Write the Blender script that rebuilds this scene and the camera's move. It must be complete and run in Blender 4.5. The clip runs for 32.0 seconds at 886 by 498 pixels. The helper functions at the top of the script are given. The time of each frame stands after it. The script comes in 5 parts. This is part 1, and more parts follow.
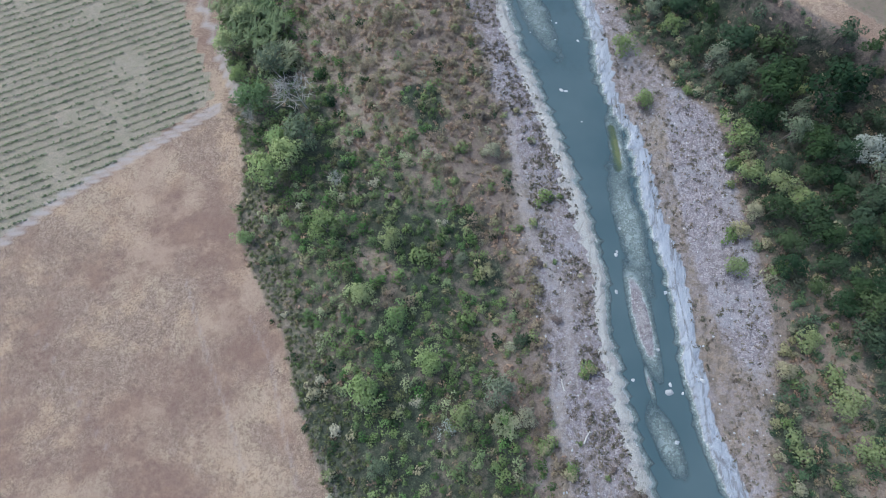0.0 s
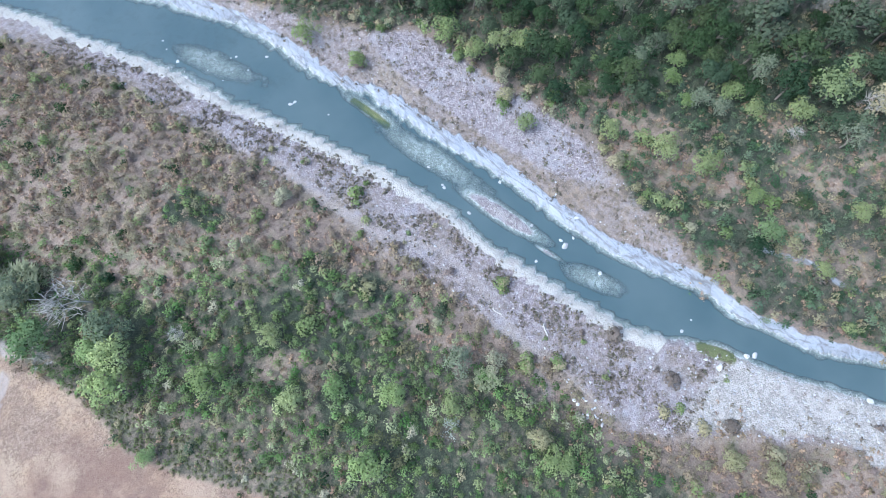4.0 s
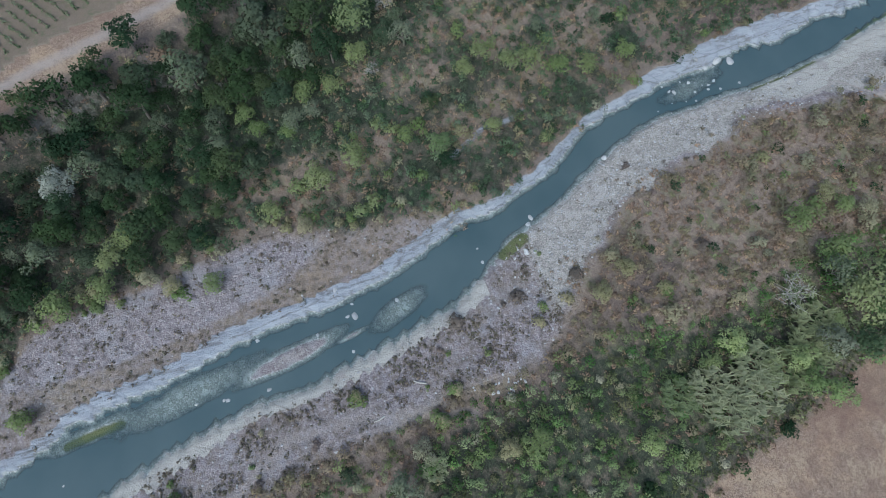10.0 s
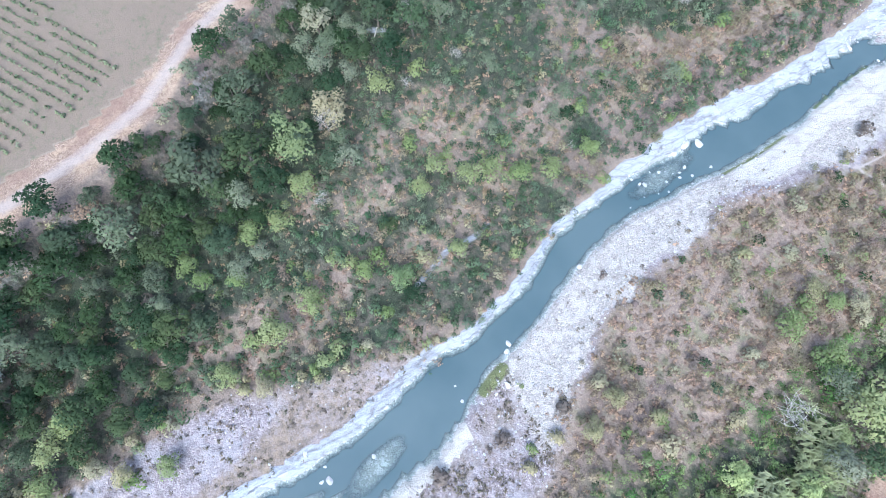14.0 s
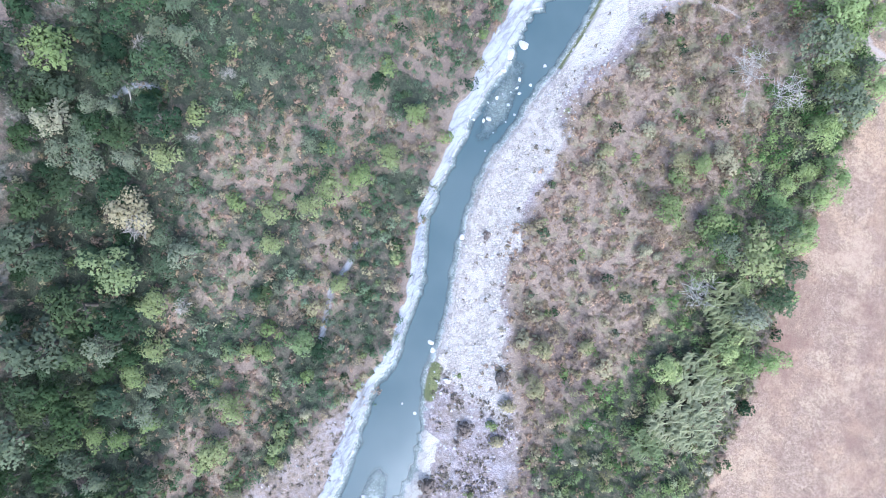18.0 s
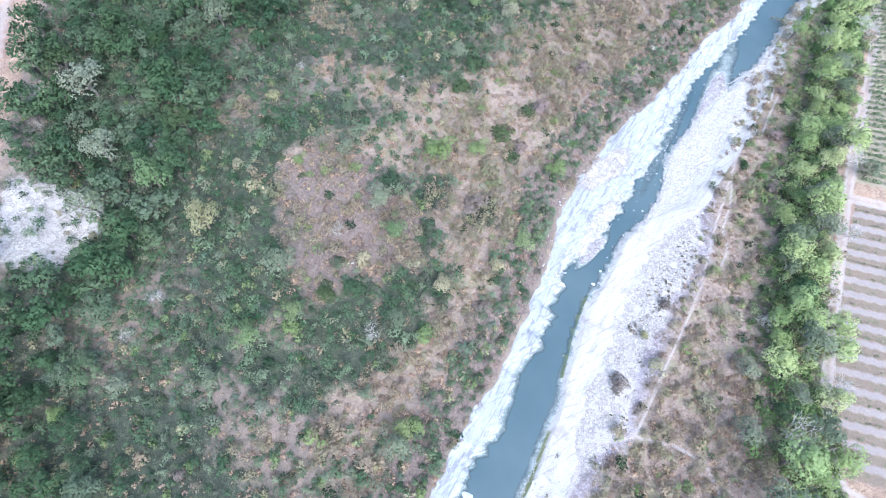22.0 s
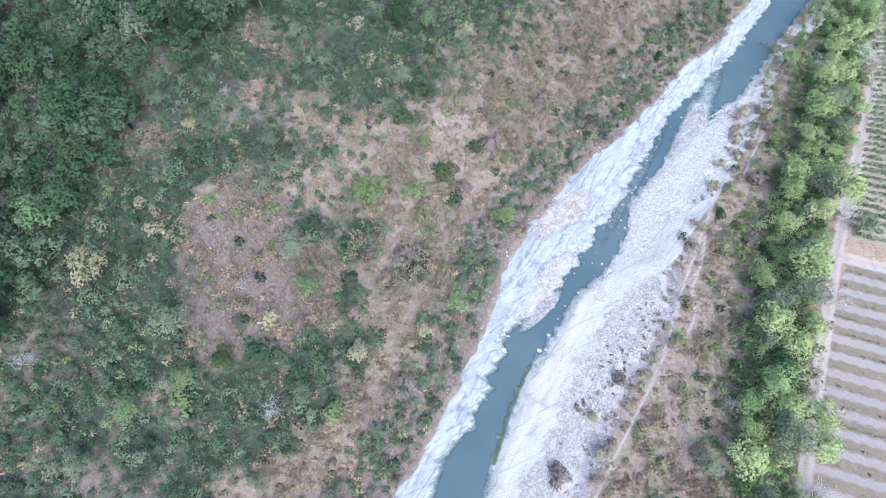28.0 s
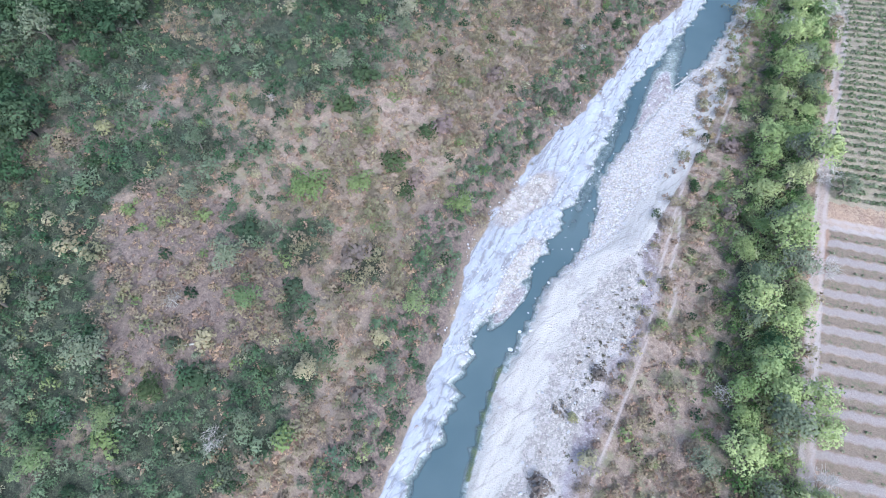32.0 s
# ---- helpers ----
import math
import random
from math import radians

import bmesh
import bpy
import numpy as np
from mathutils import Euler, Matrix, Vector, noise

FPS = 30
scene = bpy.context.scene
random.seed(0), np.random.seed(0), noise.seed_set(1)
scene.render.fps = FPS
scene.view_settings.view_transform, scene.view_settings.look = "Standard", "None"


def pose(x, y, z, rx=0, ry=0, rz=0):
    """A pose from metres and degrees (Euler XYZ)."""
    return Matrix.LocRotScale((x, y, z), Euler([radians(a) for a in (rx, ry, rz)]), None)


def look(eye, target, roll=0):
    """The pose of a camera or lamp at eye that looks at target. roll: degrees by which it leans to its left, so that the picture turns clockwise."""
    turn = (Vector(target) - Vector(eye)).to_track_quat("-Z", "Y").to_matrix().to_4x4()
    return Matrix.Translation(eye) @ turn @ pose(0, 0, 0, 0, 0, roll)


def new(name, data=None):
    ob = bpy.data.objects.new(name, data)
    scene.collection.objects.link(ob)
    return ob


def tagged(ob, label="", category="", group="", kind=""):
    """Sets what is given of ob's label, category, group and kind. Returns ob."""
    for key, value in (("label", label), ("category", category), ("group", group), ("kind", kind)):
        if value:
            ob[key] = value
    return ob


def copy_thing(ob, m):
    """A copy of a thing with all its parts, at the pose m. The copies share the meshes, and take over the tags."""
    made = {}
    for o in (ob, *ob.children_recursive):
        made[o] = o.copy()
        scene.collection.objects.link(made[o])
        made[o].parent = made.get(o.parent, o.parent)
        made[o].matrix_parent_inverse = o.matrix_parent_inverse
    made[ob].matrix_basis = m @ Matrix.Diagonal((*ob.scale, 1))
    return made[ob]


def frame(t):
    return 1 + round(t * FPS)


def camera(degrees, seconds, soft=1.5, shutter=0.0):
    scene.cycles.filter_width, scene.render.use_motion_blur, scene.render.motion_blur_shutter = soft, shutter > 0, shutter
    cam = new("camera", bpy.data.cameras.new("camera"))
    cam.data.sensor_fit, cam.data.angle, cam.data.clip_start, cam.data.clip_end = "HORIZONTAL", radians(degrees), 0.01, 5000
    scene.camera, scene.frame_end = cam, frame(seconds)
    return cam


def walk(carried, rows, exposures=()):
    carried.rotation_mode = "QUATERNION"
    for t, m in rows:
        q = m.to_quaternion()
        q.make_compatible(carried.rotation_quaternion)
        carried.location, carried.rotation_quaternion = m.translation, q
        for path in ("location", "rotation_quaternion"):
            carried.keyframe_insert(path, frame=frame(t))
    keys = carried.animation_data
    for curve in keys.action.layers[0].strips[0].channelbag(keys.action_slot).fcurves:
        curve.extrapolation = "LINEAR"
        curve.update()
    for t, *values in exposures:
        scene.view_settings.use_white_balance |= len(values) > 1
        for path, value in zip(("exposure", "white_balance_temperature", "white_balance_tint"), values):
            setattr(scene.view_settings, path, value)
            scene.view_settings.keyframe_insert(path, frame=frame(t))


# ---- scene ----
# ================= camera: a drone about 125 m over a river =================
cam = camera(79.5, 32.0, soft=0.65)
# seconds, eye x y z, yaw, pitch, roll
PATH = [
    (0, -0.00, -0.00, 124.00, -0.00, -71.36, 0.16),
    (0.5, -0.08, 0.08, 123.98, -2.04, -71.39, 0.19),
    (1, -0.15, 0.36, 124.07, -5.58, -71.42, 0.06),
    (1.5, -0.26, 0.64, 124.26, -10.56, -71.50, 0.04),
    (2, -0.26, 0.86, 124.46, -16.15, -71.58, -0.08),
    (2.5, -0.20, 1.06, 124.60, -22.26, -71.63, -0.24),
    (3, -0.13, 1.22, 124.60, -29.79, -71.69, -0.18),
    (3.5, -0.20, 1.34, 124.57, -38.06, -71.69, 0.08),
    (4, -0.32, 1.41, 124.56, -47.30, -71.66, 0.14),
    (4.5, -0.35, 1.44, 124.58, -57.70, -71.54, 0.19),
    (6.5, 1.26, 1.09, 124.33, -81.02, -71.39, -0.31),
    (7, 2.93, 0.70, 124.06, -82.27, -71.42, -0.16),
    (7.5, 5.12, 0.16, 124.15, -82.77, -71.43, -0.06),
    (8, 7.71, -0.47, 124.40, -83.15, -71.56, -0.05),
    (8.5, 10.64, -1.21, 124.73, -83.27, -71.71, 0.06),
    (9, 13.93, -2.03, 124.96, -85.99, -71.82, -0.21),
    (9.5, 17.50, -2.93, 125.01, -99.23, -71.87, -0.44),
    (10, 21.08, -3.79, 125.06, -109.56, -71.85, -0.35),
    (10.5, 24.63, -4.69, 125.11, -111.56, -71.80, -0.07),
    (11, 28.20, -5.75, 125.20, -112.23, -71.80, 0.16),
    (11.5, 31.84, -7.01, 125.31, -112.55, -71.78, 0.24),
    (12, 35.62, -8.49, 125.38, -112.89, -71.73, 0.21),
    (12.5, 39.41, -10.33, 125.36, -113.31, -71.66, 0.14),
    (13, 43.12, -12.69, 125.38, -113.97, -71.62, 0.21),
    (13.5, 46.78, -15.67, 125.42, -114.62, -71.56, 0.07),
    (14, 50.26, -19.30, 125.49, -115.97, -71.60, -0.19),
    (14.5, 53.46, -23.37, 125.68, -119.40, -71.64, -0.02),
    (15, 56.34, -27.86, 126.13, -136.69, -71.52, 0.09),
    (15.5, 58.89, -32.58, 126.38, -142.50, -71.50, 0.18),
    (17.5, 66.21, -52.19, 126.48, -143.50, -88.35, 0.02),
    (18, 68.59, -57.54, 126.52, -143.63, -88.31, 0.04),
    (18.5, 71.23, -63.17, 126.72, -143.78, -87.34, 0.04),
    (19, 74.17, -69.13, 126.60, -144.11, -84.39, 0.22),
    (19.5, 77.23, -74.98, 126.73, -143.97, -73.21, -0.12),
    (20, 79.94, -80.78, 126.98, -143.84, -62.41, -0.49),
    (20.5, 82.17, -86.84, 127.14, -144.01, -62.44, -0.75),
    (21, 83.86, -93.03, 127.22, -144.57, -62.54, -0.69),
    (21.5, 85.01, -99.07, 127.29, -145.50, -62.63, -0.25),
    (22, 85.80, -104.29, 127.35, -146.38, -62.71, -0.06),
    (22.5, 86.53, -108.16, 127.21, -146.91, -62.76, 0.25),
    (23, 87.19, -110.88, 126.70, -146.65, -62.84, 0.38),
    (23.5, 87.87, -112.73, 125.83, -145.87, -62.84, 0.49),
    (24, 88.61, -114.04, 124.78, -145.76, -62.83, 0.61),
    (24.5, 89.17, -115.07, 123.65, -146.17, -62.89, 0.44),
    (26.5, 87.67, -122.07, 118.97, -145.42, -62.73, -0.31),
    (27, 85.49, -124.81, 118.52, -145.07, -62.52, -0.51),
    (27.5, 82.97, -127.81, 118.13, -145.23, -62.38, -0.29),
    (28, 81.07, -130.52, 117.44, -144.68, -62.33, -0.27),
    (28.5, 80.00, -132.67, 116.18, -142.33, -62.36, -0.06),
    (29, 79.40, -134.32, 114.63, -137.54, -62.38, 0.10),
    (29.5, 79.21, -135.51, 113.07, -134.73, -62.43, 0.10),
    (30, 79.25, -136.21, 111.75, -132.08, -62.48, 0.17),
    (30.5, 79.31, -136.67, 110.46, -133.26, -62.47, 0.03),
    (31, 79.39, -136.97, 109.18, -144.84, -62.46, -0.26),
    (31.5, 79.52, -137.17, 107.85, -149.37, -62.46, -0.28),
    (32, 79.44, -137.33, 106.58, -149.52, -62.49, -0.21),
]
EXPOSURES = [(0.0, 0.44, 5400, 4), (1.0, 0.5, 5360, 4), (2.0, 0.84, 5280, 5), (3.0, 1.03, 5240, 5), (4.5, 1.12, 5220, 5), (6.5, 0.1, 5300, 2), (9.0, -0.06, 5420, 1), (11.0, 0.46, 5460, 2), (13.0, 1.2, 5270, 6), (14.0, 1.42, 5250, 7), (15.0, 1.48, 5240, 8), (18.0, 1.42, 5220, 11), (20.0, 1.58, 5210, 10), (24.0, 1.53, 5210, 10), (32.0, 1.18, 5250, 10)]
walk(cam, [(t, pose(x, y, z, 90 + pitch, 0, yaw) @ pose(0, 0, 0, 0, 0, roll)) for t, x, y, z, yaw, pitch, roll in PATH], EXPOSURES)

# ================= light: an overcast evening =================
SUN_EL, SUN_AZ = radians(55), radians(305)
world = bpy.data.worlds.new("overcast_sky")
scene.world = world
world.use_nodes = True
wn = world.node_tree.nodes
sky = wn.new("ShaderNodeTexSky")
sky.sky_type, sky.sun_disc = "NISHITA", False
sky.sun_elevation, sky.sun_rotation = SUN_EL, SUN_AZ
sky.air_density, sky.dust_density, sky.ozone_density = 1.0, 4.0, 1.0
wn["Background"].inputs["Strength"].default_value = 0.15
world.node_tree.links.new(sky.outputs[0], wn["Background"].inputs["Color"])
sun_data = bpy.data.lights.new("sun", "SUN")
sun_data.energy, sun_data.angle, sun_data.color = 1.3, radians(40), (1.0, 0.97, 0.93)
sun = new("sun", sun_data)
sun.matrix_world = look((0, 0, 300), (-100 * math.sin(SUN_AZ), -100 * math.cos(SUN_AZ), 300 - 100 * math.tan(SUN_EL)))


# ================= small tools =================
def smooth(v):
    v = np.clip(v, 0.0, 1.0)
    return v * v * (3 - 2 * v)


def lattice(ix, iy, seed):
    h = (ix.astype(np.int64) * 374761393 + iy.astype(np.int64) * 668265263 + seed * 974711) & 0x7FFFFFFF
    h = ((h ^ (h >> 13)) * 1274126177) & 0x7FFFFFFF
    return ((h ^ (h >> 16)) & 0xFFFF) / 65535.0


def grain(x, y, size, seed=0):
    """Value noise, 0 to 1, with cells of that size."""
    u, v = np.asarray(x) / size, np.asarray(y) / size
    i, j = np.floor(u), np.floor(v)
    a, b = smooth(u - i), smooth(v - j)
    top = lattice(i, j, seed) * (1 - a) + lattice(i + 1, j, seed) * a
    low = lattice(i, j + 1, seed) * (1 - a) + lattice(i + 1, j + 1, seed) * a
    return top * (1 - b) + low * b


def cloudy(x, y, size, seed=0):
    return 0.5 * grain(x, y, size, seed) + 0.3 * grain(x, y, size / 2.1, seed + 7) + 0.2 * grain(x, y, size / 4.3, seed + 13)


ALONG = np.arange(-420.0, 260.0, 1.0)


def bank(points, blur=2):
    """A line along the river: x as a function of y, rounded over a few metres."""
    ys, xs = np.array(sorted(points)).T
    line = np.interp(ALONG, ys, xs)
    core = np.exp(-0.5 * (np.arange(-12, 13) / blur) ** 2)
    line = np.convolve(np.pad(line, 12, mode="edge"), core / core.sum(), mode="valid")
    return lambda y: np.interp(y, ALONG, line)


def way_off(x, y, points):
    """Distance to a broken line."""
    best = np.full(np.shape(x), 1e9)
    for (ax, ay), (bx, by) in zip(points[:-1], points[1:]):
        dx, dy = bx - ax, by - ay
        t = np.clip(((x - ax) * dx + (y - ay) * dy) / (dx * dx + dy * dy), 0, 1)
        best = np.minimum(best, np.hypot(x - ax - t * dx, y - ay - t * dy))
    return best


def within(x, y, points):
    """Whether places lie in a polygon."""
    inside = np.zeros(np.shape(x), bool)
    for (ax, ay), (bx, by) in zip(points, points[1:] + points[:1]):
        cross = (ay > y) != (by > y)
        inside ^= cross & (x < (bx - ax) * (y - ay) / (by - ay + 1e-12) + ax)
    return inside


def wobbly(x, y, points):
    """As within, with an uneven outline."""
    return within(x + 13 * (cloudy(x, y, 9, 3) - 0.5), y + 13 * (cloudy(x, y, 9, 8) - 0.5), points)


# ================= the plan: lines along the river, as (y, x) =================
water_west = bank([(230, -30), (160, 3), (148, 6), (133, 12), (117, 18), (102, 21), (88, 26), (74, 30), (65, 33), (53, 36), (42, 38), (31, 39), (22, 38.5),
                   (7, 41), (-4, 43), (-15, 45), (-24, 49), (-33, 56), (-45, 59), (-53, 63), (-64, 68), (-77, 73), (-86, 75), (-95, 74), (-111, 74.5), (-123, 75),
                   (-136, 76.5), (-150, 80), (-164, 83), (-175, 82.5), (-188, 83.5), (-198, 80.5), (-211, 81), (-219, 84), (-231, 83), (-245, 81), (-260, 78),
                   (-272, 74), (-291, 73), (-340, 70)], 1.5)
water_east = bank([(230, -12), (162, 19), (140, 30), (118, 40), (107, 42), (95, 43), (84, 44), (74, 49), (62, 50), (53, 51), (41, 53), (28, 55), (15, 55),
                   (2, 56.5), (-12, 60), (-23, 64), (-34, 65), (-43, 68), (-53, 71), (-60, 76), (-66, 79), (-76, 81), (-86, 83.5), (-95, 84.5), (-104, 84.5),
                   (-117, 87.5), (-127, 85.5), (-139, 89), (-150, 88), (-164, 91), (-175, 93), (-180, 89), (-195, 88), (-207, 88), (-220, 87), (-234, 88),
                   (-253, 89), (-268, 86), (-285, 83), (-340, 80)], 1.5)
shore_west = bank([(230, -60), (160, -8), (116, 6), (93, 10), (79, 14), (62, 16), (47, 17), (33, 21), (19, 21), (-3, 24), (-28, 24), (-38, 32), (-46, 41), (-56, 48),
                   (-73, 57), (-92, 61), (-107, 64), (-128, 62.5), (-143, 60), (-156, 60), (-172, 61), (-192, 63), (-214, 67), (-231, 69), (-265, 70.5),
                   (-300, 71), (-340, 67)])
shore_east = bank([(230, 5), (160, 35), (110, 50), (87, 63), (77, 73), (58, 73), (44, 75), (33, 78), (17, 77), (0, 72), (-12, 69), (-24, 67), (-34, 67), (-44, 71),
                   (-56, 76), (-72, 83), (-84, 87), (-96, 89), (-112, 92), (-126, 93), (-142, 93), (-155, 95), (-172, 98), (-190, 104), (-208, 102),
                   (-225, 100), (-240, 96.5), (-255, 95), (-270, 93), (-290, 89), (-340, 86)])
field_edge = bank([(230, -130), (160, -85), (113, -62), (80, -54), (60, -49), (45, -49), (32, -43), (19, -35), (7, -32), (-5, -27), (-13, -23), (-51, -9), (-63, -7),
                   (-75, -5), (-93, 1), (-110, 6), (-123, 9), (-145, 13), (-160, 22), (-190, 33), (-208, 36), (-228, 41), (-264, 45), (-301, 49), (-340, 55)])
scarp = bank([(230, 70), (125, 80), (100, 86), (88, 105), (65, 121), (48, 126), (28, 131), (18, 136), (7, 141), (0, 150), (-22, 160), (-38, 170), (-60, 180), (-72, 190),
              (-95, 207), (-113, 226), (-135, 246), (-165, 275), (-200, 310), (-260, 350), (-340, 400)], 3)
belt = bank([(230, 18), (160, 18), (85, 26), (66, 46), (50, 58), (30, 60), (0, 56), (-30, 44), (-60, 31), (-100, 24), (-150, 18), (-340, 21)], 6)
wood_line = bank([(230, 25), (110, 32), (88, 60), (72, 71), (56, 72), (43, 79), (29, 81), (19, 95), (9, 100), (-2, 106), (-15, 113), (-22, 120), (-32, 124), (-50, 135), (-60, 144), (-74, 152), (-90, 170), (-106, 182), (-128, 187), (-148, 195), (-166, 203), (-193, 204), (-212, 206), (-340, 225)], 3)
PLATEAU = 17.5
# the foot of the cream bank behind the southern gravel bar
lip_line = bank([(230, 200), (-180, 200), (-191, 82), (-198, 79), (-207, 75.3), (-218, 74), (-225, 72.3), (-231, 71.5), (-237, 70.8), (-242, 69.3), (-252, 69.8), (-263, 71), (-275, 71.2), (-285, 72.1), (-340, 72.5)], 1.2)
# round patches of the plan: x, y, radius
BARE_SLOPE = [(105.2, -23.2, 5.6), (111.2, -12.7, 4.2), (91.8, 21.5, 6.3), (89.2, 15.1, 5.6), (89.4, 27.8, 5.6), (89.8, -8.5, 5.6), (109.5, -50.8, 7.0), (100.7, -58.5, 5.6), (91.2, -44.6, 5.6), (106.7, -73.1, 7.0), (118.9, -51.2, 9.1), (116.1, -58.1, 6.3), (104.5, -74.8, 7.0), (99.6, -57.5, 6.3),
              (104.4, -29.9, 5.6), (88.3, -33.9, 6.3), (89.8, -10.6, 5.6), (87.1, 1.5, 7.0), (90.9, 9.0, 4.9), (69.9, -22.2, 5.6), (109.2, -81.1, 7.0), (80.2, 10.5, 4.9), (117.6, -34.5, 4.2)]
BARE_SOUTH = [(154.0, -151.4, 8.4), (145.5, -133.7, 7.7), (166.1, -153.2, 5.6), (146.4, -147.0, 6.3), (164.0, -189.4, 6.3), (148.1, -191.5, 7.0), (105.6, -131.3, 4.9), (105.8, -71.5, 6.3), (117.0, -112.1, 4.9), (127.2, -197.6, 8.4), (123.8, -173.0, 6.3), (115.8, -194.5, 5.6), (131.5, -208.9, 8.4), (128.0, -193.6, 7.0),
              (131.1, -184.6, 5.6), (116.9, -200.0, 6.3), (148.7, -170.9, 7.0), (148.2, -163.0, 5.6), (146.1, -151.9, 9.1), (150.3, -146.5, 6.3), (138.1, -139.9, 8.4), (143.0, -134.5, 6.3), (108.5, -152.1, 6.3), (144.5, -185.8, 5.6), (119.3, -156.2, 4.2), (108.3, -131.6, 4.9), (196.3, -202.7, 6.3), (181.1, -186.3, 4.9)]
BARE_TERRACE = [(-34.4, 98.3, 6.3), (-35.7, 85.7, 3.9), (-20.8, 71.4, 6.7), (-25.5, 77.2, 4.2), (-16.3, 35.4, 3.9), (12.2, 20.3, 4.2), (14.9, 8.1, 3.9), (13.3, 14.1, 3.5), (-25.8, 108.8, 7.0), (-12.9, 94.7, 4.2), (-3.5, 64.2, 4.9)]
STRAW_TERRACE = [(48.6, -66.5, 5.6), (42.6, -45.4, 4.9), (50.9, -118.2, 8.4), (54.9, -110.3, 7.0), (54.5, -100.9, 8.4), (51.0, -87.3, 8.4), (49.0, -75.8, 7.0), (61.6, -115.2, 7.0), (39.2, -79.9, 6.3), (44.0, -90.8, 7.0), (29.9, -104.5, 3.5), (53.1, -72.7, 7.0), (44.6, -104.9, 6.3), (40.8, -69.0, 5.6), (57.0, -215.8, 4.9), (63.3, -227.7, 4.9),
                 (61.2, -238.3, 4.9), (54.5, -207.7, 4.2), (54.0, -194.8, 4.2), (66.0, -249.6, 4.2), (56.2, -184.1, 4.9), (50.8, -174.9, 5.6), (50.8, -165.7, 5.6), (60.8, -246.4, 3.5)]
BRAMBLE_NORTH = [(-35.8, 65.1, 6.3), (-45.3, 88.5, 4.2), (-8.5, 42.7, 8.4), (-10.4, 18.8, 8.4), (-18.6, 31.7, 5.6), (-4.3, 29.1, 7.0), (4.8, 45.6, 5.6), (-10.0, 4.4, 8.4), (-17.0, -0.1, 5.6), (-7.3, -7.8, 7.0), (9.9, 34.5, 4.9), (-30.0, 45.5, 5.6), (-6.5, 81.6, 5.6), (-3.5, 74.9, 4.2), (157.6, -35.0, 8.4), (155.6, -43.0, 7.0),
                 (149.1, -42.9, 6.3), (122.6, 16.6, 7.0), (111.9, 18.0, 7.0), (81.0, -20.4, 4.9), (100.3, -12.4, 5.6), (109.5, -62.6, 4.2), (109.4, 6.8, 5.6), (111.9, 30.4, 8.4), (98.0, 27.9, 7.0), (169.6, -35.9, 5.6), (74.5, -15.9, 4.2), (75.1, 0.0, 4.9), (87.0, -66.5, 4.9)]
BRAMBLE_SOUTH = [(125.9, -112.5, 7.7), (138.0, -107.6, 7.0), (151.4, -103.7, 7.0), (129.2, -125.5, 5.6), (122.4, -128.3, 4.9), (109.0, -82.6, 7.0), (98.4, -84.7, 5.6), (143.0, -89.5, 7.0), (187.3, -109.8, 7.0), (200.6, -144.0, 7.0), (151.2, -117.9, 7.0), (134.3, -134.3, 4.2), (156.5, -206.5, 6.3), (147.9, -213.8, 4.9), (172.5, -213.3, 6.3),
                 (173.6, -198.8, 7.0), (168.6, -175.0, 7.0), (175.2, -163.8, 7.0), (176.1, -154.6, 6.3), (121.5, -141.9, 6.3), (115.6, -147.8, 5.6), (129.0, -130.5, 7.7), (117.8, -135.8, 6.3), (124.4, -155.8, 4.2), (118.5, -170.7, 6.3), (130.9, -168.0, 6.3), (132.5, -122.8, 7.0), (121.8, -122.7, 7.0), (142.8, -164.2, 4.9)]
OCHRE_CLUMPS = [(10.5, 56.4, 4.2), (11.6, 46.0, 4.2), (12.7, 36.2, 4.2), (-3.9, 106.0, 5.6), (5.4, 102.2, 4.2), (18.9, 2.2, 4.2), (-12.1, 28.0, 3.9), (119.2, -171.7, 7.0), (113.1, -170.9, 5.6), (126.5, -166.0, 5.6), (115.0, -191.9, 3.5), (123.0, -190.7, 4.2), (123.5, -173.9, 4.2)]
MAUVE_SPOTS = [(33.5, -57.0, 4.9), (31.4, -51.5, 3.5), (19.0, -9.7, 4.9), (32.2, -57.6, 4.2), (37.6, -65.0, 3.1), (27.4, -53.2, 3.1), (31.4, -63.1, 2.8), (142.7, -130.5, 5.5), (142.3, -139.6, 5.5), (24.6, -30.0, 4.0)]
# trodden pale ground on the western gravel
TRODDEN = [(17.7, 78.0), (18.6, 60), (21.1, 43.6), (29.6, 29.7), (28.4, 14.2), (24.9, 0.0), (20.7, -11.1)]


def patches(x, y, spots, soft=1.6):
    """1 within round patches with ragged rims."""
    u, v = x + 7 * (cloudy(x, y, 6, 33) - 0.5), y + 7 * (cloudy(x, y, 6, 35) - 0.5)
    best = np.full(np.shape(x), -9.0)
    for sx, sy, r in spots:
        best = np.maximum(best, r - np.hypot(u - sx, v - sy))
    return smooth(0.5 + best / (2 * soft))


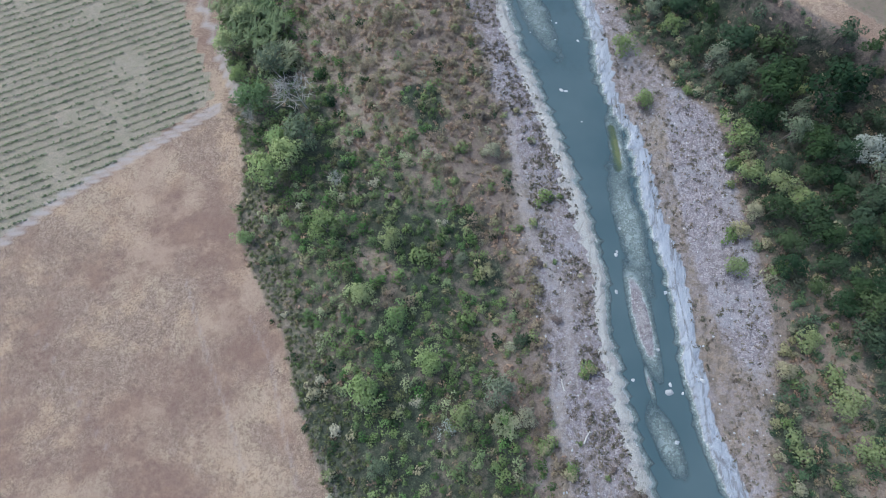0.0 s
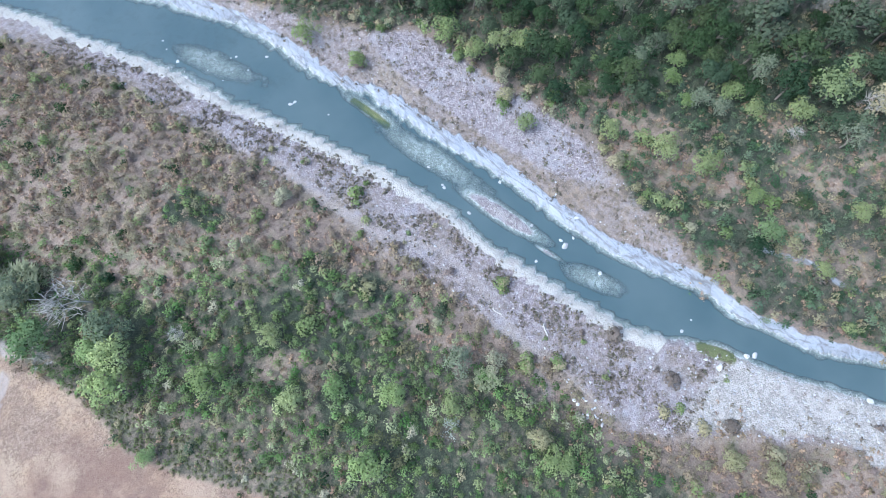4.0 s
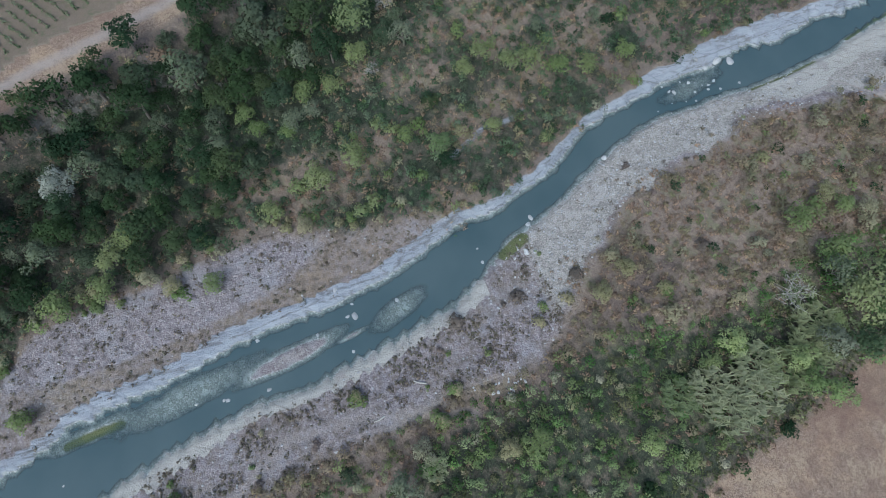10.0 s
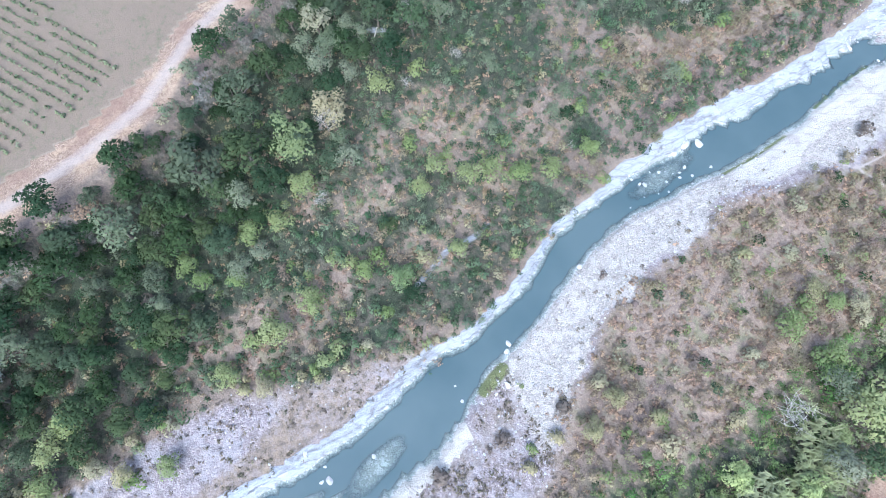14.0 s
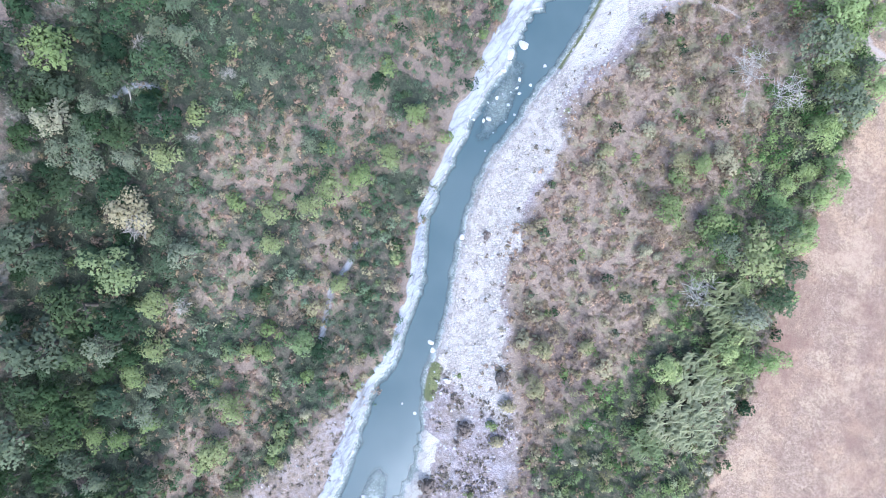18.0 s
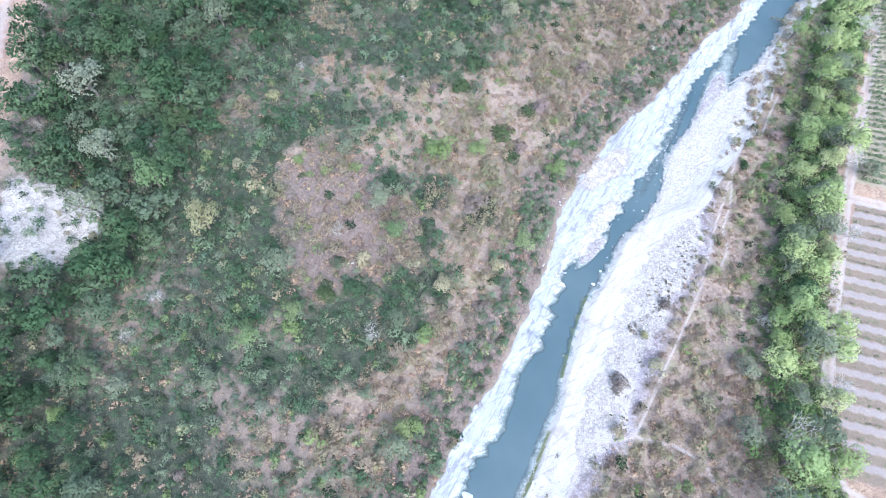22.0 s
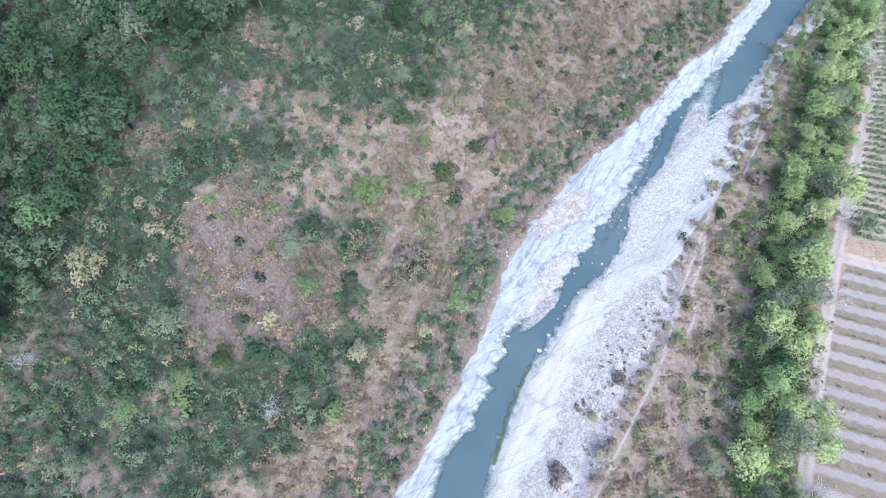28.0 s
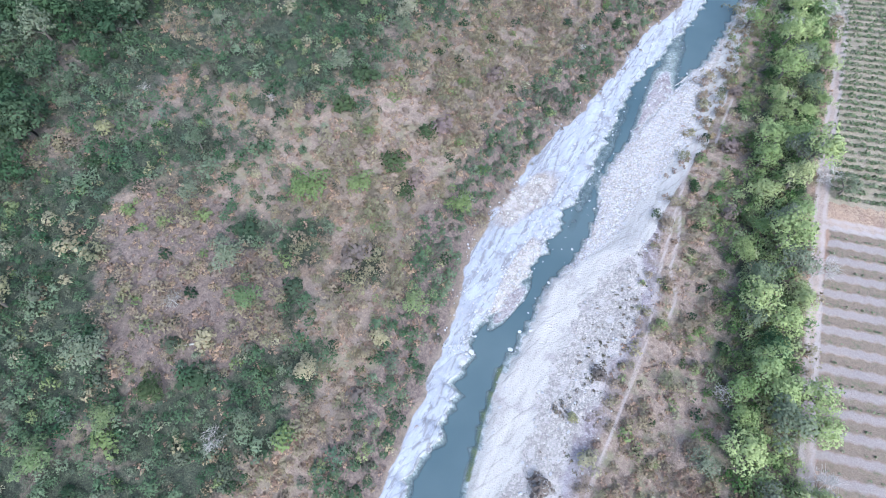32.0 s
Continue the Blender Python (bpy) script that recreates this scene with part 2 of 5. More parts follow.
def waterlines(x, y):
    """The two edges of the water, with the notches of the eroding banks."""
    ragged = 0.8 * (cloudy(x, y, 2.4, 4) - 0.5) + 1.5 * (cloudy(x, y, 5.0, 3) - 0.5) + 1.0 * (cloudy(x, y, 11.0, 5) - 0.5)
    lively = smooth(3.2 * cloudy(0 * y + 3, y, 13, 18) - 0.9)
    notch_w = (0.25 * y + 1.6 * cloudy(0 * y + 3, y, 9, 15)) % 1.0 - 0.5
    notch_e = (0.28 * y + 1.8 * cloudy(0 * y + 3, y, 10, 16)) % 1.0 - 0.5
    slab = (0.11 * y + 1.2 * cloudy(0 * y + 3, y, 17, 17)) % 1.0 - 0.5
    clay_w = (0.3 + 0.9 * lively) * np.where(y > -28, 1.0, np.where(y < -150, 0.8, 0.1))
    clay_e = (0.2 + 1.0 * lively) * np.where((y < 15) & (y > -108), 0.3, 0.9)
    rock_e = np.where((y < -108) & (y > -260), 0.4 + 1.3 * lively, 0.3)
    return water_west(y) + ragged - 1.3 * clay_w * notch_w, water_east(y) + ragged + 1.2 * clay_e * notch_e + rock_e * slab


# gravel banks in the water: x, y, half length, half width, degrees, height over the water
BARS = [(47.0, 24.5, 13, 2.4, 98.5, -0.2), (48.9, -2, 10, 3.2, 108, -0.49), (46.4, 49, 21, 3.8, 97, -0.47), (47, 9.5, 4, 0.8, 100, -0.3), (45.8, 69, 12, 2.2, 96, -0.40),
        (86.3, -228, 30, 2.6, 93, -0.7), (84, -276, 15, 3.0, 105, -0.6),
        (80.5, -97, 14, 3.6, 100, -0.58), (51.5, -30, 8, 1.0, 122, -0.15), (79, -238, 26, 3.0, 97, 0.1), (27, 112, 18, 4.4, 108, -0.52), (88.5, -181, 6, 1.4, 80, 0.0), (22, 92, 9, 1.2, 112, -0.2)]


def bar_height(x, y):
    best = np.full(np.shape(x), -9.0)
    for bx, by, a, b, turn, top in BARS:
        c, s = math.cos(radians(turn)), math.sin(radians(turn))
        u, v = (x - bx) * c + (y - by) * s, -(x - bx) * s + (y - by) * c
        r = np.sqrt((u / a) ** 2 + (v / b) ** 2) + 0.5 * (cloudy(x, y, 5, 51) - 0.5)
        best = np.maximum(best, top + 0.45 - 0.45 * np.clip(r, 0, 3) ** 2)
    return best


def height(x, y):
    """The height of the ground; the water stands at 0."""
    w, e = waterlines(x, y)
    wo, eo, pl = shore_west(y), shore_east(y) + 5 * (cloudy(x, y, 9, 25) - 0.5), scarp(y) + 9 * (cloudy(x, y, 22, 9) - 0.5)
    west, east = w - x, x - e
    z = np.where(west > 0, 0.75 * smooth(west / 1.4) + 1.6 * smooth(west / np.maximum(w - wo, 3)) + 3.4 * smooth((wo - x) / 32), 0.0)
    z = np.where(east > 0, 0.8 * smooth(east / 1.4) + 2.0 * smooth(east / np.maximum(eo - e, 3)) + 6.0 * smooth((x - eo) / 80) + smooth((-115 - y) / 45) * (4.6 * smooth((x - eo + 1) / 11) - 1.6 * smooth((x - eo) / 60)), z)
    z = np.where(west > 0, np.minimum(z, 0.22 + 0.5 * cloudy(x, y, 6, 19) + 0.33 * np.maximum(lip_line(y) - x + 0.5, 0)), z)
    layer = (0.42 * east + 0.09 * y + 2.2 * cloudy(x, y, 8, 23)) % 1.0
    z = np.where((east > 0) & (x < eo), z + 0.28 * (layer - 0.5) * smooth(east / 1.2), z)
    foot = 10 + 12 * smooth((-55 - y) / 30)
    rise = smooth((x - pl + foot) / foot)
    z = np.where(east > 0, z + (PLATEAU - z) * rise, z)
    deep = np.minimum(-west, -east)
    bed = -(0.9 - 0.25 * smooth((-188 - y) / 14) - 0.4 * smooth((y - 84) / 10)) * smooth(deep / np.where(y < -185, 1.3, 3.0))
    bed = np.where(deep > 0, np.maximum(bed, np.minimum(bar_height(x, y), 0.3)), 0)
    z = np.where(deep > 0, bed, z)
    rough = np.where(deep > 0, 0.12, 0.5) * np.where((x > field_edge(y)) & (rise < 0.5), 1.0, 0.35)
    return z + rough * (cloudy(x, y, 5.5, 21) - 0.5) * np.clip(np.abs(deep), 0, 1)


# ================= materials =================
class Nodes:
    """A short hand for node materials."""

    def __init__(self, name):
        self.mat = bpy.data.materials.new(name)
        self.mat.use_nodes = True
        self.tree = self.mat.node_tree
        self.out = self.tree.nodes["Material Output"]
        self.main = self.tree.nodes["Principled BSDF"]
        self.main.inputs["Specular IOR Level"].default_value = 0.25

    def put(self, kind, **values):
        node = self.tree.nodes.new("ShaderNode" + kind)
        for key, value in values.items():
            setattr(node, key, value)
        return node

    def link(self, a, b):
        self.tree.links.new(a, b)

    def feed(self, socket, value):
        if isinstance(value, bpy.types.NodeSocket):
            self.link(value, socket)
        elif isinstance(value, tuple) and len(value) == 3 and socket.type == "RGBA":
            socket.default_value = (*value, 1)
        else:
            socket.default_value = value

    def math(self, op, a, b=0.0, c=None):
        node = self.put("Math", operation=op)
        self.feed(node.inputs[0], a)
        self.feed(node.inputs[1], b)
        if c is not None:
            self.feed(node.inputs[2], c)
        return node.outputs[0]

    def mix(self, fac, a, b, how="MIX"):
        node = self.put("Mix", data_type="RGBA", blend_type=how)
        self.feed(node.inputs[0], fac)
        self.feed(node.inputs[6], a)
        self.feed(node.inputs[7], b)
        return node.outputs[2]

    def place(self):
        return self.put("NewGeometry").outputs["Position"]

    def noise(self, scale, detail=4.0, rough=0.6, where=None):
        node = self.put("TexNoise")
        node.inputs["Scale"].default_value, node.inputs["Detail"].default_value, node.inputs["Roughness"].default_value = scale, detail, rough
        self.link(where or self.place(), node.inputs["Vector"])
        return node.outputs["Fac"]

    def cells(self, scale, where=None, feature="F1", out="Distance"):
        node = self.put("TexVoronoi", feature=feature)
        node.inputs["Scale"].default_value = scale
        self.link(where or self.place(), node.inputs["Vector"])
        return node.outputs[out]

    def ramp(self, fac, stops, how="LINEAR"):
        node = self.put("ValToRGB")
        node.color_ramp.interpolation = how
        while len(node.color_ramp.elements) < len(stops):
            node.color_ramp.elements.new(0.5)
        for el, (at, col) in zip(node.color_ramp.elements, stops):
            el.position, el.color = at, (*col, 1)
        self.link(fac, node.inputs[0])
        return node.outputs[0]

    def range(self, v, a, b, c=0.0, d=1.0):
        node = self.put("MapRange")
        for n, value in enumerate((v, a, b, c, d)):
            self.feed(node.inputs[n], value)
        return node.outputs[0]

    def attr(self, name):
        return self.put("Attribute", attribute_name=name).outputs["Fac"]

    def bump(self, height, strength=0.5, distance=0.1):
        node = self.put("Bump")
        node.inputs["Strength"].default_value, node.inputs["Distance"].default_value = strength, distance
        self.link(height, node.inputs["Height"])
        self.link(node.outputs[0], self.main.inputs["Normal"])

    def done(self, color, rough=0.9):
        self.feed(self.main.inputs["Base Color"], color)
        self.feed(self.main.inputs["Roughness"], rough)
        return self.mat


def ground_material():
    n = Nodes("river_valley_ground")
    fine, mid, big = n.noise(3.2, 5, 0.75), n.noise(0.6, 6, 0.7), n.noise(0.07, 4, 0.6)
    tiny = n.noise(8.0, 3, 0.75)
    wide = n.range(n.noise(0.06, 5, 0.65), 0.40, 0.60)
    flow = n.put("Mapping")
    flow.inputs["Scale"].default_value, flow.inputs["Rotation"].default_value = (1.0, 0.16, 1.0), (0, 0, 0.12)
    n.link(n.place(), flow.inputs["Vector"])
    streak = n.noise(0.8, 6, 0.65, flow.outputs[0])
    stones = n.put("SeparateColor")
    n.link(n.cells(3.0, out="Color"), stones.inputs[0])
    big_stones = n.put("SeparateColor")
    n.link(n.cells(0.75, out="Color"), big_stones.inputs[0])

    def mask(name, soft=0.25, wild=0.5, tex=None):
        v = n.math("ADD", n.attr(name), n.math("MULTIPLY", n.math("SUBTRACT", tex or mid, 0.5), wild))
        return n.range(v, 0.5 - soft, 0.5 + soft)

    # dry earth under scrub: brown, reddish and grey, with straw
    soil = n.ramp(wide, [(0.0, (0.182, 0.148, 0.124)), (0.35, (0.222, 0.174, 0.130)), (0.65, (0.200, 0.164, 0.136)), (1.0, (0.258, 0.206, 0.142))])
    soil = n.mix(n.range(fine, 0.47, 0.62, 0, 0.5), soil, (0.32, 0.25, 0.185))
    soil = n.mix(n.range(mid, 0.48, 0.38, 0, 0.6), soil, (0.12, 0.10, 0.08))
    soil = n.mix(n.range(n.noise(0.8, 5, 0.7), 0.49, 0.42, 0, 0.55), soil, (0.13, 0.11, 0.09))
    # withered grass on the western terrace: soft tan tussocks
    tuss = n.math("ADD", n.math("MULTIPLY", n.noise(1.0, 6, 0.75), 0.6), n.math("MULTIPLY", fine, 0.4))
    grass = n.ramp(tuss, [(0.36, (0.138, 0.103, 0.078)), (0.46, (0.220, 0.168, 0.130)), (0.54, (0.298, 0.231, 0.178)), (0.64, (0.40, 0.325, 0.25))])
    grass = n.mix(n.range(n.noise(0.2, 5, 0.7), 0.5, 0.62, 0, 0.7), grass, (0.20, 0.20, 0.11))
    soil = n.mix(mask("grass", 0.3, 0.8), soil, grass)
    # bare ground strewn with dead sticks
    heath = n.ramp(n.math("ADD", n.math("MULTIPLY", n.noise(1.3, 6, 0.8), 0.7), n.math("MULTIPLY", fine, 0.3)), [(0.40, (0.075, 0.058, 0.055)), (0.48, (0.138, 0.107, 0.090)), (0.55, (0.190, 0.150, 0.123)), (0.63, (0.28, 0.228, 0.18))])
    soil = n.mix(mask("heath", 0.3, 0.9), soil, heath)
    # low green growth between the shrubs, darkened nearly to black as painted shade
    shaded_herb = n.ramp(n.math("ADD", n.math("MULTIPLY", fine, 0.6), n.math("MULTIPLY", mid, 0.4)), [(0.40, (0.012, 0.02, 0.012)), (0.49, (0.028, 0.042, 0.026)), (0.56, (0.06, 0.078, 0.046)), (0.66, (0.14, 0.14, 0.085))])
    col = n.mix(n.math("MULTIPLY", mask("shaded_herb", 0.22, 1.5, n.noise(0.45, 6, 0.75)), 0.9), soil, shaded_herb)
    # mown dry grass with wheel marks
    straw = n.ramp(wide, [(0.0, (0.192, 0.142, 0.111)), (0.5, (0.245, 0.189, 0.150)), (0.62, (0.213, 0.159, 0.128)), (0.75, (0.277, 0.224, 0.159))])
    straw = n.mix(n.range(n.noise(1.1, 6, 0.8), 0.47, 0.53, 0, 0.75), straw, (0.130, 0.090, 0.068))
    straw = n.mix(n.range(n.noise(0.11, 6, 0.7), 0.5, 0.62, 0, 0.75), straw, (0.345, 0.255, 0.168))
    mown = n.put("Mapping")
    mown.inputs["Rotation"].default_value, mown.inputs["Scale"].default_value = (0, 0, 0.35), (1.0, 0.22, 1.0)
    n.link(n.place(), mown.inputs["Vector"])
    straw = n.mix(n.range(n.noise(0.5, 5, 0.7, mown.outputs[0]), 0.55, 0.7, 0, 0.45), straw, (0.345, 0.28, 0.215))
    straw = n.mix(n.range(n.noise(2.2, 4, 0.85), 0.50, 0.56, 0, 0.75), straw, (0.105, 0.075, 0.055))
    straw = n.mix(n.range(tiny, 0.52, 0.60, 0, 0.85), straw, (0.43, 0.35, 0.25))
    straw = n.mix(n.range(n.noise(0.040, 6, 0.74), 0.46, 0.60, 0, 0.7), straw, (0.165, 0.108, 0.084))
    straw = n.mix(n.range(n.noise(0.06, 6, 0.72), 0.52, 0.64, 0, 0.55), straw, (0.35, 0.27, 0.20))
    straw = n.mix(1.0, straw, (1.2, 1.14, 1.1), "MULTIPLY")
    col = n.mix(mask("field", 0.2, 0.4), col, straw)
    # worked soil of the vineyards
    worked = n.mix(n.range(fine, 0.4, 0.65), (0.25, 0.21, 0.155), (0.38, 0.325, 0.245))
    worked = n.mix(n.range(mid, 0.42, 0.6, 0, 0.4), worked, (0.19, 0.19, 0.11))
    col = n.mix(mask("worked", 0.1, 0.15), col, worked)
    tilled = n.mix(n.range(fine, 0.35, 0.7), (0.155, 0.120, 0.090), (0.250, 0.198, 0.145))
    tilled = n.mix(n.range(mid, 0.52, 0.66, 0, 0.6), tilled, (0.112, 0.127, 0.063))
    pale = n.mix(n.range(fine, 0.35, 0.7), (0.235, 0.204, 0.182), (0.311, 0.276, 0.250))
    col = n.mix(mask("tilled", 0.3, 0.7, mid), col, tilled)
    col = n.mix(mask("pale", 0.3, 0.7, mid), col, pale)
    # grey river gravel, stone by stone, with withered growth in it
    gravel = n.ramp(stones.outputs[0], [(0.0, (0.205, 0.178, 0.180)), (0.6, (0.280, 0.246, 0.246)), (1.0, (0.365, 0.328, 0.322))])
    gravel = n.mix(n.range(mid, 0.52, 0.38, 0, 0.7), gravel, (0.145, 0.120, 0.118))
    gravel = n.mix(n.range(n.noise(0.13, 5, 0.7), 0.5, 0.6, 0, 0.55), gravel, (0.31, 0.295, 0.30))
    col = n.mix(mask("gravel", 0.2, 1.0), col, gravel)
    white = n.ramp(stones.outputs[1], [(0.0, (0.245, 0.226, 0.200)), (0.6, (0.345, 0.318, 0.282)), (1.0, (0.445, 0.412, 0.365))])
    white = n.mix(n.range(big_stones.outputs[0], 0.72, 0.8, 0, 0.7), white, (0.43, 0.395, 0.365))
    white = n.mix(n.range(mid, 0.47, 0.36, 0, 0.5), white, (0.235, 0.208, 0.190))
    col = n.mix(mask("pebble", 0.15, 0.7), col, white)
    # bare marl: pale ledges at the water, and gullied slopes
    marl = n.ramp(streak, [(0.30, (0.198, 0.206, 0.226)), (0.42, (0.308, 0.324, 0.352)), (0.60, (0.366, 0.384, 0.414)), (0.75, (0.405, 0.424, 0.455))])
    marl = n.mix(n.range(mid, 0.6, 0.68, 0, 0.7), marl, (0.192, 0.185, 0.181))
    marl = n.mix(n.range(n.noise(0.12, 6, 0.7), 0.54, 0.62, 0, 0.4), marl, (0.24, 0.238, 0.24))
    marl = n.mix(n.range(n.noise(0.5, 6, 0.75, flow.outputs[0]), 0.44, 0.40, 0, 0.7), marl, (0.17, 0.165, 0.165))
    crack = n.range(n.cells(0.22, flow.outputs[0], "DISTANCE_TO_EDGE"), 0.0, 0.05, 0.75, 0.0)
    marl = n.mix(n.math("MULTIPLY", crack, n.range(mid, 0.42, 0.5)), marl, (0.16, 0.155, 0.15))
    col = n.mix(mask("marl", 0.14, 0.6, n.math("ADD", n.math("MULTIPLY", mid, 0.5), n.math("MULTIPLY", streak, 0.5))), col, marl)
    # layers of the marl and cracks of the clay: thin dark joints
    joint = n.put("TexWave", bands_direction="X", wave_profile="SAW")
    joint.inputs["Scale"].default_value, joint.inputs["Distortion"].default_value, joint.inputs["Detail"].default_value = 0.13, 9.0, 5.0
    joint.inputs["Detail Scale"].default_value = 0.6
    slant = n.put("Mapping")
    slant.inputs["Rotation"].default_value = (0, 0, 0.5)
    n.link(n.place(), slant.inputs["Vector"])
    n.link(slant.outputs[0], joint.inputs["Vector"])
    seam = n.math("MULTIPLY", n.range(joint.outputs["Fac"], 0.80, 0.97, 0, 1), n.range(n.noise(0.35, 4, 0.6), 0.42, 0.58))
    col = n.mix(n.math("MULTIPLY", n.math("MULTIPLY", seam, mask("marl", 0.2, 0.4)), 0.45), col, (0.135, 0.135, 0.14))
    clay = n.ramp(n.math("ADD", n.math("MULTIPLY", streak, 0.5), n.math("MULTIPLY", fine, 0.5)), [(0.34, (0.275, 0.257, 0.225)), (0.45, (0.405, 0.382, 0.338)), (0.58, (0.470, 0.446, 0.400)), (0.72, (0.52, 0.497, 0.45))])
    clay = n.mix(n.range(n.noise(0.22, 5, 0.7), 0.54, 0.64, 0, 0.55), clay, (0.28, 0.25, 0.235))
    clay = n.mix(n.math("MULTIPLY", seam, 0.6), clay, (0.22, 0.20, 0.18))
    col = n.mix(mask("lip", 0.1, 0.45, n.math("ADD", n.math("MULTIPLY", fine, 0.4), n.math("MULTIPLY", mid, 0.6))), col, clay)
    # trodden paths and wheel tracks
    col = n.mix(n.math("MULTIPLY", mask("path", 0.25, 0.6, fine), 0.8), col, n.mix(fine, (0.32, 0.275, 0.245), (0.45, 0.40, 0.36)))
    # wet bed and algae
    bed = n.ramp(stones.outputs[2], [(0.0, (0.24, 0.245, 0.225)), (0.7, (0.36, 0.365, 0.34)), (1.0, (0.500, 0.500, 0.480))])
    bed = n.mix(n.range(big_stones.outputs[1], 0.8, 0.86, 0, 0.8), bed, (0.500, 0.500, 0.480))
    col = n.mix(mask("wet", 0.2, 0.35), col, bed)
    col = n.mix(mask("algae", 0.2, 0.8), col, n.mix(fine, (0.085, 0.105, 0.045), (0.19, 0.195, 0.09)))
    h = n.math("ADD", n.math("MULTIPLY", fine, 0.7), n.math("ADD", n.math("MULTIPLY", n.cells(3.0), n.math("MULTIPLY", n.attr("gravel"), -0.6)), n.math("MULTIPLY", streak, n.math("MULTIPLY", n.attr("marl"), 2.0))))
    n.bump(h, 0.8, 0.4)
    return n.done(col, 0.95)


def leaf_material(name, stops, dry=0.0):
    """Foliage: each plant takes its own colour from the ramp, each leaf its own shade."""
    n = Nodes(name)
    own = n.math("FRACT", n.math("ADD", n.attr("tint"), n.put("ObjectInfo").outputs["Random"]))
    col = n.ramp(own, stops)
    leaf = n.put("NewGeometry").outputs["Random Per Island"]
    col = n.mix(1.0, col, n.ramp(leaf, [(0.0, (0.84, 0.84, 0.86)), (0.5, (1, 1, 1)), (1.0, (1.17, 1.15, 1.1))]), "MULTIPLY")
    diff, back, both = n.put("BsdfDiffuse"), n.put("BsdfTranslucent"), n.put("MixShader")
    n.link(col, diff.inputs[0])
    n.link(col, back.inputs[0])
    both.inputs[0].default_value = 0.3
    n.link(diff.outputs[0], both.inputs[1])
    n.link(back.outputs[0], both.inputs[2])
    n.link(both.outputs[0], n.out.inputs[0])
    return n.mat


def bark_material(name, a, b):
    n = Nodes(name)
    tex = n.noise(6.0, 4, 0.7)
    n.bump(tex, 0.4, 0.03)
    return n.done(n.mix(tex, a, b), 0.9)


def rock_material(name, a, b, c):
    n = Nodes(name)
    own = n.put("ObjectInfo").outputs["Random"]
    isle = n.put("NewGeometry").outputs["Random Per Island"]
    tex = n.noise(2.5, 6, 0.7)
    col = n.mix(n.math("FRACT", n.math("ADD", own, isle)), a, b)
    col = n.mix(n.range(tex, 0.5, 0.72, 0, 0.7), col, c)
    n.bump(tex, 0.5, 0.12)
    return n.done(col, 0.88)


def water_material():
    """Turbid grey-green water: it hides its bed except where it is shallow."""
    n = Nodes("turbid_river_water")
    big, small = n.noise(0.05, 3, 0.5), n.noise(1.3, 4, 0.6)
    col = n.mix(n.range(big, 0.35, 0.65), (0.058, 0.091, 0.098), (0.082, 0.115, 0.119))
    n.feed(n.main.inputs["Base Color"], col)
    n.main.inputs["Roughness"].default_value = 0.12
    n.main.inputs["Specular IOR Level"].default_value = 0.4
    n.bump(small, 0.15, 0.08)
    clear, both = n.put("BsdfTransparent"), n.put("MixShader")
    clear.inputs[0].default_value = (0.90, 0.95, 0.94, 1)
    deep = n.range(n.math("ADD", n.attr("deep"), n.math("MULTIPLY", n.math("SUBTRACT", n.noise(0.5, 4, 0.6), 0.5), 0.25)), 0.0, 0.5, 0.12, 0.97)
    n.link(deep, both.inputs[0])
    n.link(clear.outputs[0], both.inputs[1])
    n.link(n.main.outputs[0], both.inputs[2])
    n.link(both.outputs[0], n.out.inputs[0])
    return n.mat


GROUND = ground_material()
WATER = water_material()
GREEN = leaf_material("woodland_leaves", [(0.0, (0.03, 0.056, 0.03)), (0.2, (0.056, 0.089, 0.038)), (0.4, (0.04, 0.071, 0.038)), (0.6, (0.084, 0.113, 0.051)), (0.75, (0.056, 0.091, 0.051)), (0.9, (0.103, 0.127, 0.081)), (1.0, (0.045, 0.077, 0.037))])
BRIGHT = leaf_material("fresh_leaves", [(0.0, (0.165, 0.225, 0.085)), (0.5, (0.215, 0.265, 0.112)), (0.8, (0.265, 0.295, 0.140)), (1.0, (0.150, 0.215, 0.100))])
SILVER = leaf_material("silver_leaves", [(0.0, (0.145, 0.18, 0.11)), (0.5, (0.189, 0.218, 0.139)), (1.0, (0.233, 0.255, 0.18))])
SCRUB = leaf_material("scrub_leaves", [(0.0, (0.044, 0.077, 0.043)), (0.12, (0.11, 0.163, 0.087)), (0.24, (0.056, 0.108, 0.053)), (0.36, (0.169, 0.221, 0.128)), (0.5, (0.073, 0.128, 0.066)), (0.62, (0.137, 0.146, 0.101)), (0.74, (0.196, 0.251, 0.153)), (0.86, (0.096, 0.1, 0.072)), (1.0, (0.118, 0.175, 0.111))])
WEST_SCRUB = leaf_material("dry_side_scrub_leaves", [(0.0, (0.058, 0.111, 0.036)), (0.12, (0.214, 0.269, 0.107)), (0.26, (0.088, 0.175, 0.052)), (0.4, (0.344, 0.381, 0.207)), (0.52, (0.073, 0.133, 0.043)), (0.64, (0.188, 0.175, 0.095)), (0.76, (0.172, 0.285, 0.093)), (0.88, (0.286, 0.327, 0.152)), (1.0, (0.068, 0.116, 0.041))])
HEATH = leaf_material("heath_leaves", [(0.0, (0.21, 0.174, 0.13)), (0.14, (0.292, 0.24, 0.161)), (0.28, (0.196, 0.199, 0.115)), (0.42, (0.325, 0.249, 0.178)), (0.56, (0.232, 0.229, 0.127)), (0.7, (0.243, 0.184, 0.147)), (0.85, (0.307, 0.258, 0.166)), (1.0, (0.206, 0.206, 0.123))])
